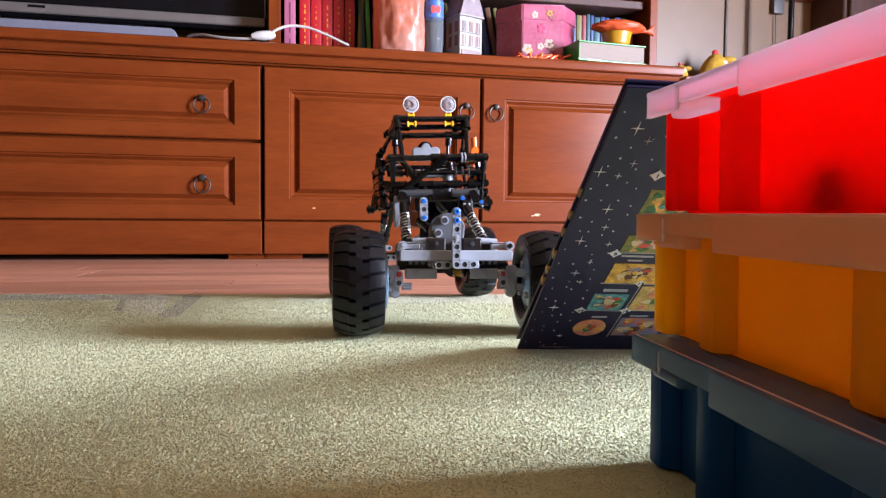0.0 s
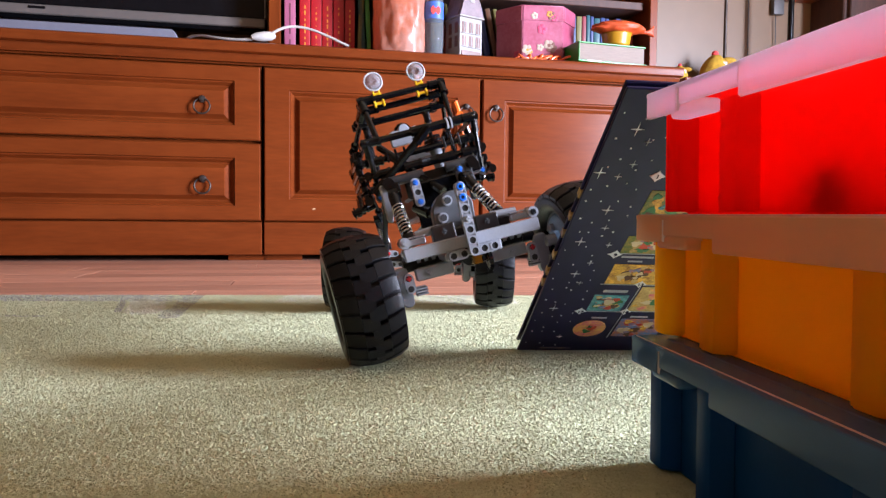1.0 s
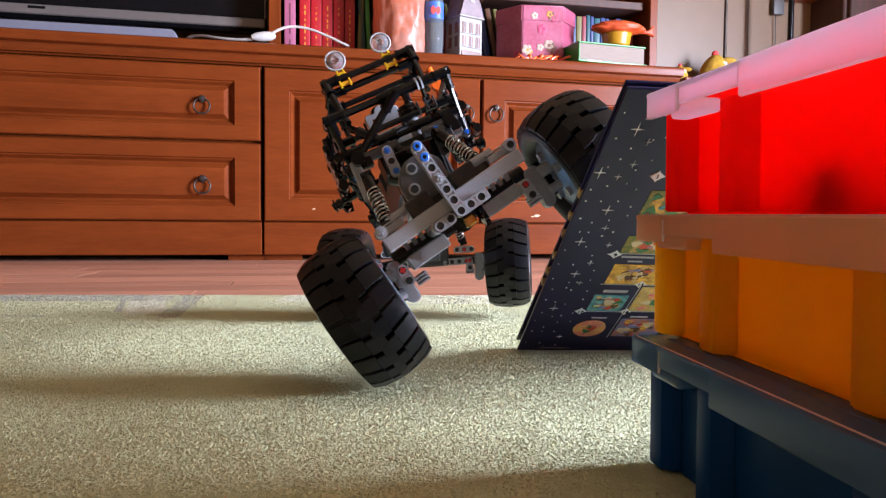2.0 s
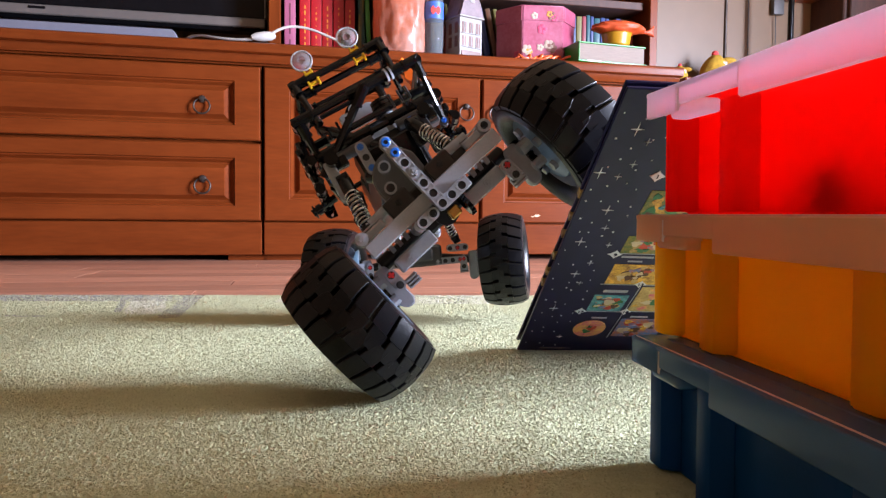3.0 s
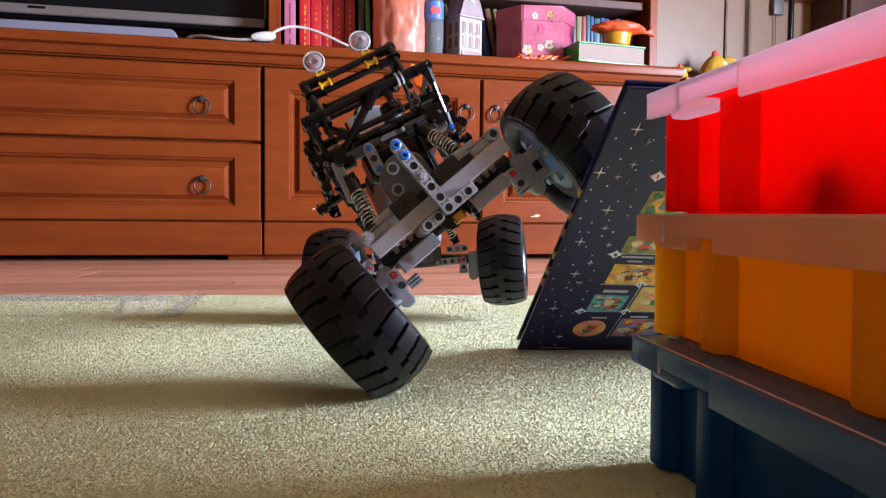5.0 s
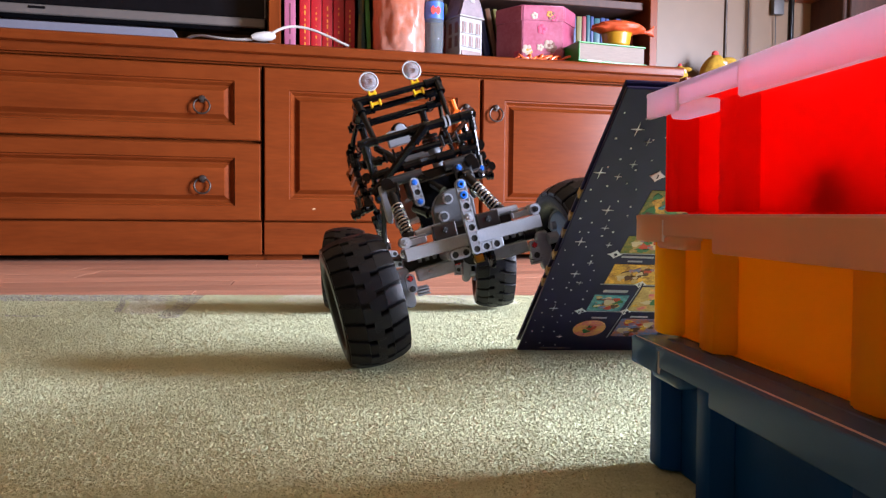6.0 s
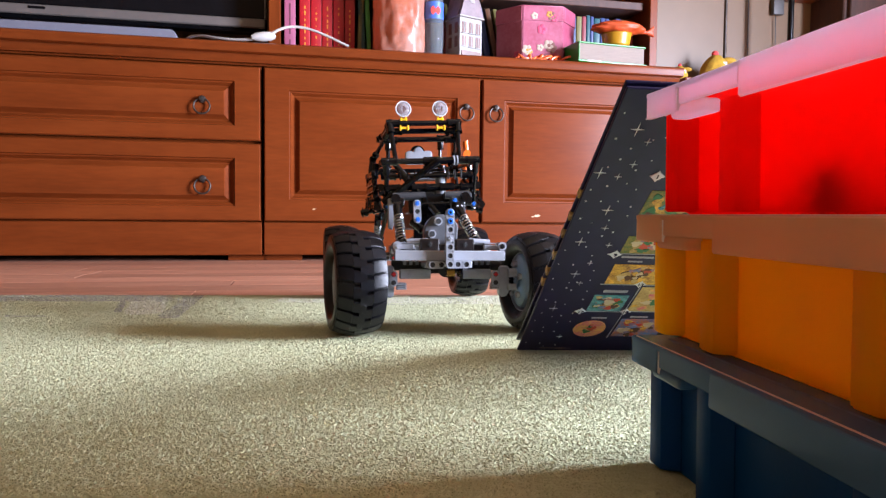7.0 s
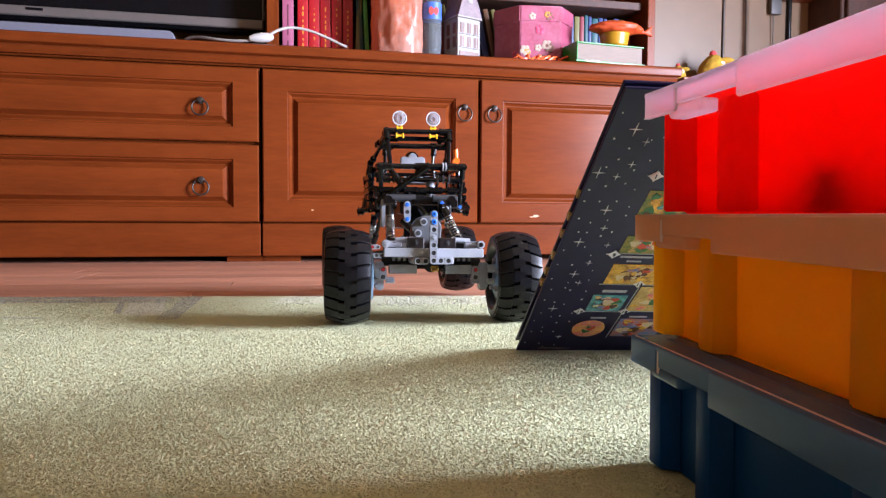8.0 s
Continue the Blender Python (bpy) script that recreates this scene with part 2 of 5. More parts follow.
for x in (-1.05, -0.12, -0.03, 1.04):
    thing("cabinet_foot", add_box(B(), (x, 0.10, (FLOOR + Z_BASE) / 2 + 0.003), (0.10, 0.14, Z_BASE - FLOOR + 0.006), 0.001), CHERRY, CAB, "low wooden foot under the cabinet", "cabinet foot", "cabinet feet")

def moulded(outline, x0, x1):
    """A moulding drawn out along x from its (y, z) outline."""
    bm = B()
    a = [bm.verts.new((x0, y, z)) for y, z in outline]
    c = [bm.verts.new((x1, y, z)) for y, z in outline]
    bm.faces.new(a), bm.faces.new(c[::-1])
    for k in range(len(outline)):
        bm.faces.new((a[k], c[k], c[(k + 1) % len(outline)], a[(k + 1) % len(outline)]))
    return bm


worktop = thing("worktop", None, None, CAB, "cherry-stained moulded wooden top running over both cabinets", "worktop")
part("board", moulded([(-0.026, Z_T + 0.023), (-0.031, Z_T + 0.026), (-0.034, Z_W - 0.010), (-0.032, Z_W - 0.003), (-0.027, Z_W), (0.47, Z_W), (0.47, Z_T + 0.023)], -1.10, 1.092), CHERRY, worktop)
part("moulding", moulded([(-0.002, Z_T + 0.004), (-0.012, Z_T + 0.016), (-0.014, Z_T + 0.023), (0.46, Z_T + 0.023), (0.46, Z_T), (0.012, Z_T), (0.010, Z_T + 0.004)], -1.098, 1.090), CHERRY, worktop)


# ---- stacked storage boxes ----
def plastic(name, color, glow, amount):
    return translucent(mat(name, color, 0.44, vary=0.05, scale=9, bump=0.04, bump_scale=500, Specular_IOR_Level=0.12), glow, amount)


RED_P = plastic("red_plastic", (0.72, 0.010, 0.006), (1.0, 0.035, 0.016), 0.74)
YEL_P = plastic("amber_plastic", (0.70, 0.34, 0.003), (1.0, 0.66, 0.015), 0.58)
BLU_P = plastic("blue_plastic", (0.0008, 0.044, 0.175), (0.004, 0.11, 0.44), 0.16)


def lid_plastic(name, c, glow, amount, clear):
    return translucent(mat(name, c, 0.20, vary=0.06, scale=20, bump=0.03, bump_scale=300, Transmission_Weight=clear, IOR=1.4), glow, amount)


# lid tints paint in the box colour that shines through from below
LIDS = {RED_P: lid_plastic("frosted_pink_bleed", (0.96, 0.80, 0.92), (1.0, 0.93, 1.0), 0.90, 0.2), YEL_P: lid_plastic("frosted_amber_bleed", (0.80, 0.55, 0.38), (0.95, 0.70, 0.48), 0.65, 0.25),
        BLU_P: lid_plastic("frosted_blue_bleed", (0.11, 0.25, 0.45), (0.14, 0.36, 0.66), 0.34, 0.5)}
# paler than the lids: paints in the light caught by their edges
LIT_EDGE = translucent(mat("lit_frosted_edge", (0.80, 0.78, 0.80), 0.3, vary=0.05), (0.9, 0.88, 0.9), 0.5)


def rounded_rect(bm, x0, x1, y0, y1, r, z):
    """A ring of points round a rectangle with round corners."""
    pts = []
    for cx, cy, start in ((x0 + r, y0 + r, 180), (x1 - r, y0 + r, 270), (x1 - r, y1 - r, 0), (x0 + r, y1 - r, 90)):
        for k in range(5):
            an = radians(start + 22.5 * k)
            pts.append(bm.verts.new((cx + r * math.cos(an), cy + r * math.sin(an), z)))
    return pts


def storage_box(color, m, label, height=0.0565, deep_skirt=0.0135):
    """A lidded box; its far corner at the origin, x to the outside wall's back, y along the long wall towards the far end."""
    L, Wd, lid, w = 0.300, 0.160, 0.012, 0.0022
    top = height - lid
    box = thing("storage_box", None, None, m, label, "storage box", "stacked storage boxes")
    bm = B()
    x0, x1, y0, y1 = 0.0150, Wd - 0.006, -L + 0.008, -0.0065

    rings = [rounded_rect(bm, x0 + d, x1 - d, y0 + d, y1 - d, 0.004, z) for d, z in ((0.0024, 0), (0.0010, 0.0014), (0, height - 0.004), (w, height - 0.004), (0.0024 + w, w))]
    for a, b in zip(rings, rings[1:]):
        for k in range(len(a)):
            bm.faces.new((a[k], a[(k + 1) % len(a)], b[(k + 1) % len(a)], b[k]))
    bm.faces.new(rings[0][::-1]), bm.faces.new(rings[-1])
    body = part("body", bm, color, box)
    # corner post and upright ribs stand out from the wall under the lid's edge
    for s0, s1, out in ((0.0035, 0.0195, 0.0074), (0.0480, 0.0640, 0.0074), (0.1360, 0.1520, 0.0062), (0.2060, 0.2220, 0.0074), (0.2780, 0.2930, 0.0074)):
        bm = B()
        a = [bm.verts.new(v) for v in ((x0 + 0.001, -s1 - 0.0026, 0.0015), (x0 - out + 0.001, -s1 + 0.0016, 0.0015), (x0 - out, -s1 + 0.0034, 0.0015), (x0 - out, -s0 - 0.0034, 0.0015), (x0 - out + 0.0014, -s0 - 0.0008, 0.0015), (x0 + 0.001, -s0, 0.0015))]
        b = [bm.verts.new((v.co.x - 0.0006, v.co.y, top + 0.002)) for v in a]
        bm.faces.new(a), bm.faces.new(b[::-1])
        for k in range(6):
            bm.faces.new((a[k], b[k], b[(k + 1) % 6], a[(k + 1) % 6]))
        bmesh.ops.recalc_face_normals(bm, faces=bm.faces)
        bmesh.ops.bevel(bm, geom=list(bm.edges), offset=0.0007, segments=2, affect="EDGES", clamp_overlap=True)
        part("rib", bm, color, body)
    lm = LIDS[color]
    lidm = B()
    for c, size in (((Wd / 2, -L / 2, height - 0.0012), (Wd, L, 0.0024)), ((Wd - 0.001, -L / 2, height - lid / 2), (0.002, L - 0.004, lid - 0.004)),
                    ((Wd / 2, -0.001, height - lid / 2), (Wd - 0.004, 0.002, lid - 0.004)), ((Wd / 2, -L + 0.001, height - lid / 2), (Wd - 0.004, 0.002, lid - 0.004))):
        add_box(lidm, c, size, 0.0009, seg=2)
    cover = part("lid", lidm, lm, box, "frosted translucent plastic lid")
    part("lid_panel", add_box(B(), (Wd / 2, -L / 2, height - 0.0002), (Wd - 0.024, L - 0.024, 0.0012), 0.0004), lm, cover)
    for s0, s1, deep, out in ((0.001, 0.0285, lid, 0.0), (0.0303, 0.0740, lid - 0.0030, 0.0002), (0.0762, 0.222, deep_skirt, -0.0014), (0.224, 0.299, lid - 0.0030, 0.0002)):
        part("skirt", add_box(B(), (0.0012 + out, -(s0 + s1) / 2, height - deep / 2 - 0.0002), (0.0028, s1 - s0, deep), 0.0012, seg=3), lm, cover)
    # pale rod along the top edge, a painted highlight
    part("lid_rim", add_rod(B(), (0.0017, -0.003, height - 0.0014), (0.0017, -L + 0.003, height - 0.0014), 0.0016, 14), LIT_EDGE, cover)
    for at, deep in ((0.0294, lid), (0.0751, deep_skirt), (0.223, deep_skirt)):
        part("skirt_edge", add_box(B(), (0.0011, -at, height - deep / 2 - 0.0004), (0.0018, 0.0016, deep - 0.0008), 0.0005), LIT_EDGE, cover, "thick edge between lid flaps, coloured pale as if lit")
    for s0, s1 in ((0.0215, 0.0480), (0.2240, 0.2760)):
        part("latch", add_box(B(), (0.0056, -(s0 + s1) / 2, height - lid + 0.0002), (0.0096, s1 - s0, 0.0060), 0.0026, seg=4), lm, cover, "frosted rounded latch tab")
    return box


BLUE_AT = Matrix.Translation((0.0892, 0.3255, 0.0)) @ pose(0, 0, 0, 0, 0, 6.8)
AMBER_AT = Matrix.Translation((0.0922, 0.3335, 0.060)) @ pose(0, 0, 0, 0, 0, 6.6)
RED_M = Matrix.Translation((0.0944, 0.3290, 0.1165)) @ pose(0, 0, 0, 0, 0, 9.6)
storage_box(BLU_P, BLUE_AT, "dark blue plastic storage box with frosted lid on the rug", 0.060)
storage_box(YEL_P, AMBER_AT, "amber yellow plastic storage box stacked on the blue one", deep_skirt=0.0142)
storage_box(RED_P, RED_M, "red plastic storage box on top of the stack")

BRICK = mat("dark_toy_brick", (0.03, 0.02, 0.02), 0.4, vary=0.3)
for x, y, turn, w in ((0.035, -0.10, 20, 0.030), (0.050, -0.135, 70, 0.040), (0.030, -0.165, -15, 0.034), (0.060, -0.19, 40, 0.040), (0.032, -0.215, 10, 0.036), (0.085, -0.15, 30, 0.040)):
    toy_brick = thing("toy_brick", None, None, RED_M @ pose(x, y, 0.0022, 0, 0, turn), "dark toy brick lying in the red box", "toy brick", "bricks in the red box")
    part("block", add_box(B(), (0, 0, 0.0070), (w, 0.016, 0.014), 0.0008), BRICK, toy_brick)
    for k in (-1, 0, 1):
        part("stud", add_rod(B(), (k * w * 0.3, 0, 0.014), (k * w * 0.3, 0, 0.0158), 0.0026, 12), BRICK, toy_brick)

# ---- the leaning book, a ramp ----
NIGHT = mat("night_blue_cover", (0.0065, 0.006, 0.040), 0.30, color2=(0.012, 0.011, 0.062), scale=12, Specular_IOR_Level=0.28)
BP, BQ = Vector((0.0645, 0.5935, 0.0)), Vector((0.0871, 0.335, 0.1769))
up_v = (BQ - BP).normalized()
side_v = Vector((1, 0.04, 0))
side_v = (side_v - up_v * side_v.dot(up_v)).normalized()
norm_v = up_v.cross(side_v)          # up from the slope
BOOK = Matrix.Translation(BP) @ Matrix((side_v, norm_v, up_v)).transposed().to_4x4()
BW, BH = 0.235, (BQ - BP).length
book = thing("picture_book", None, None, BOOK, "large dark blue starry picture book leaning on the boxes", "book")
PAGES = mat("page_edges", (0.55, 0.50, 0.40), 0.8, vary=0.15, scale=200, stretch=(1, 1, 1))
part("back_cover", add_box(B(), (BW / 2, 0.001, BH / 2), (BW, 0.002, BH), 0.0006), NIGHT, book)
SPLAY = Matrix.Translation((0, 0, BH)) @ pose(0, 0, 0, 0.95) @ Matrix.Translation((0, 0, -BH))   # the pages bulge towards the floor
part("page_block", add_box(B(), (BW / 2 + 0.002, 0.003, BH / 2), (BW - 0.004, 0.0019, BH - 0.008), 0.0004), PAGES, book, m=SPLAY)
part("front_cover", add_box(B(), (BW / 2, 0.005, BH / 2), (BW, 0.002, BH), 0.0006), NIGHT, book, m=SPLAY)
part("gutter", add_box(B(), (BW / 2 + 0.003, 0.0045, BH / 2 - 0.03), (BW - 0.006, 0.004, BH - 0.07), 0.0004), NIGHT, book)

# ---- toy truck ----
R_T, HW_T, X_W, WB = 0.050, 0.025, 0.0905, 0.309
PIVOT = Vector((0, 0.030, 0.015))
FRONT = [  # front axle in the room
    (0.0, pose(0.0100, 0.6667, 0.0538, -1.9, 0.1, 10.1)),
    (0.5, pose(0.0226, 0.6108, 0.0546, 0.8, -1.2, 12.3)),
    (1.0, pose(0.0244, 0.5465, 0.0751, -1.9, -14.1, 10.8)),
    (1.5, pose(0.0214, 0.5001, 0.0919, -6.1, -25.6, 11.1)),
    (1.7, pose(0.0204, 0.4855, 0.0987, -6.6, -29.9, 11.0)),
    (2.8, pose(0.0107, 0.4491, 0.1095, -8.1, -42.0, 10.9)),
    (3.0, pose(0.0088, 0.4438, 0.1106, -8.3, -43.4, 12.0)),
    (3.5, pose(0.0086, 0.4435, 0.1102, -8.4, -43.1, 12.2)),
    (4.0, pose(0.0092, 0.4440, 0.1102, -8.1, -42.8, 11.7)),
    (4.7, pose(0.0093, 0.4456, 0.1101, -8.0, -42.8, 12.2)),
    (5.8, pose(0.0242, 0.5150, 0.0844, -4.4, -20.4, 11.1)),
    (6.0, pose(0.0254, 0.5402, 0.0763, -2.6, -14.7, 11.2)),
    (6.5, pose(0.0227, 0.6010, 0.0529, 0.8, 0.2, 12.5)),
    (7.0, pose(0.0038, 0.6793, 0.0533, -2.7, 0.3, 10.7)),
    (7.5, pose(-0.0081, 0.7376, 0.0529, -2.6, 0.8, 10.5)),
    (8.0, pose(-0.0111, 0.7531, 0.0525, -2.3, 0.7, 10.3)),
]
SWAY = {0.0: (-2.1, 1.4), 0.5: (-5.8, 0.2), 1.0: (-1.9, -2.4), 1.5: (5.0, -2.1), 1.7: (7.5, -2.5), 2.8: (13.6, -3.6), 3.0: (13.8, -3.7), 3.5: (15.0, -3.8), 4.0: (14.2, -4.1), 4.7: (14.6, -4.5), 5.8: (1.5, -2.9), 6.0: (-2.6, -2.0), 6.5: (-7.4, -0.3), 7.0: (-2.8, 1.7), 7.5: (-1.1, 1.9), 8.0: (-0.8, 1.5)}   # the body on the front axle: degrees to the side and of pitch


truck = thing("toy_truck", None, None, Matrix(), "black and grey toy crawler truck with four large rubber tyres", "toy truck")


def tyre_mesh():
    """A balloon tyre round the x axis with two staggered rows of tread blocks."""
    bm = B()
    turn = pose(0, 0, 0, 0, 90, 0)
    half = [(0.030, 0.018), (0.033, 0.0222), (0.038, 0.0240), (0.0420, 0.0232), (0.0432, 0.0205), (0.0440, 0.016), (0.0446, 0.008)]
    add_lathe(bm, [(r, -z) for r, z in half] + [(r, z) for r, z in reversed(half)] + [(0.028, 0.014), (0.028, -0.014)], 64, turn, True)
    n = 22

    def top(v):
        v = abs(v)
        return 0.0502 - 0.0022 * (v / 0.017) ** 2 if v < 0.017 else 0.0480 - (v - 0.017) * 0.50

    def lug(s, a0, cols):
        grid = []
        for v, wide, skew in cols:
            r1, a = top(v), a0 + skew
            grid.append([bm.verts.new((v * s, r * math.cos(q), r * math.sin(q))) for r, q in ((r1 - 0.0066, a - wide / 2), (r1 - 0.0005, a - wide / 2 + 0.008), (r1, a - wide / 2 + 0.02), (r1, a + wide / 2 - 0.02), (r1 - 0.0005, a + wide / 2 - 0.008), (r1 - 0.0066, a + wide / 2))])
        for a, b in zip(grid, grid[1:]):
            for j in range(5):
                bm.faces.new((a[j], a[j + 1], b[j + 1], b[j]))
        bm.faces.new(grid[0]), bm.faces.new(grid[-1][::-1])
    for s in (-1, 1):
        for k in range(n):
            a0 = 2 * math.pi * (k + (0.5 if s > 0 else 0)) / n
            lug(s, a0, ((-0.0030, 0.19, -0.02), (0.0005, 0.232, 0.0), (0.0090, 0.236, 0.02)))
            lug(s, a0 + 0.05, ((0.0092, 0.254, 0.0), (0.0165, 0.262, 0.03), (0.0225, 0.262, 0.05)))
    return shaded(bm, "tyre", RUBBER)


def rim_mesh():
    bm = B()
    turn = pose(0, 0, 0, 0, 90, 0)
    add_lathe(bm, [(0.0285, -0.0165), (0.031, -0.0165), (0.0305, -0.013), (0.0275, -0.010), (0.0275, 0.010), (0.0305, 0.013), (0.031, 0.0165), (0.0285, 0.0165), (0.025, 0.006), (0.012, 0.001), (0.012, -0.004), (0.025, -0.004)], 40, turn, True)
    for k in range(6):
        an = k * math.pi / 3
        add_box(bm, (0.004, 0.0175 * math.cos(an), 0.0175 * math.sin(an)), (0.010, 0.004, 0.018), 0.001, Euler((an + math.pi / 2, 0, 0)).to_matrix())
    add_rod(bm, (-0.010, 0, 0), (0.012, 0, 0), 0.008, 16)
    return shaded(bm, "rim", GREY)


TYRE, RIM = tyre_mesh(), rim_mesh()
WHEELS = {}
for key, sx in (("fl", -1), ("fr", 1), ("rl", -1), ("rr", 1)):
    wheel = node("wheel", truck)
    for nm, data, lab in (("tyre", TYRE, "black rubber tyre with block tread"), ("rim", RIM, "grey plastic rim")):
        o = tagged(new(nm, data), lab)
        o.parent = wheel
        o.matrix_local = pose(0, 0, 0, 0, 0, 0 if sx > 0 else 180)
    WHEELS[key] = wheel


def mm(*v):
    return tuple(c * 1e-3 for c in v)


def dark_faces(bm, before):
    bm.faces.ensure_lookup_table()
    for f in bm.faces[before:]:
        f.material_index = 1


def liftarm(name, n, parent, p, angle=0.0, face=0.0, colors=None, material=None, thick=7.2, label=""):
    """A beam with n round holes 8 mm apart, its first hole at p, lying in x and z, turned by angle; face: turned about z."""
    bm = B()
    t, r = thick / 2, 3.7
    pts = [(r * math.cos(radians(a)), r * math.sin(radians(a))) for a in range(90, 271, 30)] + [(8 * (n - 1) + r * math.cos(radians(a)), r * math.sin(radians(a))) for a in range(-90, 91, 30)]
    add_prism(bm, [mm(x, z) for x, z in pts], -(t - 0.9) * 1e-3, (t - 0.9) * 1e-3)
    for k in range(n):
        for s in (-1, 1):
            m = Matrix.Translation(mm(8 * k, s * (t - 0.9), 0)) @ pose(0, 0, 0, 90)
            add_lathe(bm, [(0.00245, -0.0009), (0.0037, -0.0009), (0.0037, 0.0009), (0.00245, 0.0009)], 14, m, True)
    for s in (-1, 1):
        for q in (r - 0.45, -r + 0.45):
            add_box(bm, mm(4 * (n - 1), s * (t - 0.45), q), mm(8 * (n - 1), 0.9, 0.9))
    # dark discs inside the rings paint the shade of the holes
    before = len(bm.faces)
    for k in range(n):
        for s in (-1, 1):
            add_rod(bm, mm(8 * k, s * (t - 0.95), 0), mm(8 * k, s * (t - 0.8), 0), 0.0025, 12)
    dark_faces(bm, before)
    ob = part(name, bm, material or GREY, parent, label, Matrix.Translation(mm(*p)) @ pose(0, 0, 0, 0, 0, face) @ pose(0, 0, 0, 0, -angle, 0))
    ob.data.materials.append(HOLE)
    for k, c in (colors or {}).items():
        (ring_pin if name == "upright_beam" and c is BLUE_PIN else pin)(ob, mm(8 * k, -t - 0.1, 0), c)
    return ob


def ring_pin(parent, at, material):
    """The hollow round end of a pin in a hole, with a slot across it."""
    x, y, z = at
    bm = B()
    add_lathe(bm, [(0.0013, -0.0008), (0.0029, -0.0008), (0.0029, 0.0003), (0.0024, 0.0007), (0.0013, 0.0007)], 18, Matrix.Translation((x, y, z)) @ pose(0, 0, 0, 90), True)
    ob = part("pin", bm, material, parent)
    # dark disc in place of the hollow's shade
    part("pin_hole", add_rod(B(), (x, y + 0.0006, z), (x, y + 0.0002, z), 0.0014, 12), HOLE, ob)
    return ob


def pin(parent, at, material):
    """The end of a cross axle or pin in a hole."""
    bm = B()
    x, y, z = at
    if material is not RED_PIN:
        add_rod(bm, (x, y + 0.0008, z), (x, y - 0.0001, z), 0.0024, 12)
    add_box(bm, (x, y - 0.0003, z), (0.0042, 0.0012, 0.0015), 0.0002)
    add_box(bm, (x, y - 0.0003, z), (0.0015, 0.0012, 0.0042), 0.0002)
    return part("pin", bm, material, parent)


def gear(bm, at, r, n, t=0.004):
    m = Matrix.Translation(at) @ pose(0, 0, 0, 0, 90, 0)
    add_lathe(bm, [(r * 0.3, -t / 2), (r * 0.86, -t / 2), (r * 0.86, t / 2), (r * 0.3, t / 2)], 32, m, True)
    for k in range(n):
        a = 2 * math.pi * k / n
        add_box(bm, (at[0], at[1] + r * 0.92 * math.cos(a), at[2] + r * 0.92 * math.sin(a)), (t, r * 0.22, r * 0.13), 0.0003, Euler((a, 0, 0)).to_matrix())
    return bm


def knuckle(ax, sx):
    """Steering knuckle between the axle's end and the wheel."""
    k = node("knuckle", ax)
    bm = B()
    pts = [(-5, 11), (-3, 13), (4, 13), (6, 10), (6, -11), (4, -16), (1, -18), (-3, -18), (-5, -15)]
    add_prism(bm, [mm(sx * 57 + x * sx, z) for x, z in pts], -0.004, 0.004, 0.001)
    part("plate", bm, GREY, k)
    part("gear", gear(B(), mm(sx * 64, 4, 0), 0.013, 20), BLACK, k, "black toothed gear")
    bm = B()
    add_rod(bm, mm(sx * 58, 4, 0), mm(sx * 90, 0, -3), 0.0055, 12)
    add_rod(bm, mm(sx * 60, -8, 6), mm(sx * 68, -8, 6), 0.0045, 10)
    add_rod(bm, mm(sx * 60, -8, -8), mm(sx * 68, -8, -8), 0.0035, 10)
    part("hub", bm, GREY, k)
    bm = B()
    add_lathe(bm, [(0.004, 0.0), (0.020, 0.0008), (0.0255, 0.0030), (0.0272, 0.0060), (0.0262, 0.0066), (0.004, 0.0052)], 32, pose(sx * 0.071, 0.002, -0.002, 0, 90, 0), True)
    disc = part("hub_disc", bm, HAZE, k, "bluish clear plastic hub disc")
    for j in range(5):
        an = radians(72 * j + 20)
        part("hub_stud", add_rod(B(), (sx * 0.0685, 0.002 + 0.0165 * math.cos(an), -0.002 + 0.0165 * math.sin(an)), (sx * 0.0725, 0.002 + 0.0165 * math.cos(an), -0.002 + 0.0165 * math.sin(an)), 0.0032, 12), GREY, disc)
    liftarm("knuckle_arm", 2, ax, (-54 if sx < 0 else 45.5, -7.5, 5.5), -90, colors={0: RED_PIN, 1: HOLE}, thick=5)
    bm = B()
    for j in range(3):
        add_box(bm, mm(sx * 46, -6, -4 - 2.2 * j), mm(9, 8, 1.3), 0.0003)
    add_box(bm, mm(sx * 46, -2, -6), mm(9, 2, 7), 0.0004)
    part("ladder_block", bm, GREY, ax)


HAZE = translucent(mat("smoky_clear_plastic", (0.34, 0.44, 0.54), 0.12, vary=0.05, Transmission_Weight=0.4, IOR=1.45), (0.55, 0.72, 0.85), 0.35)


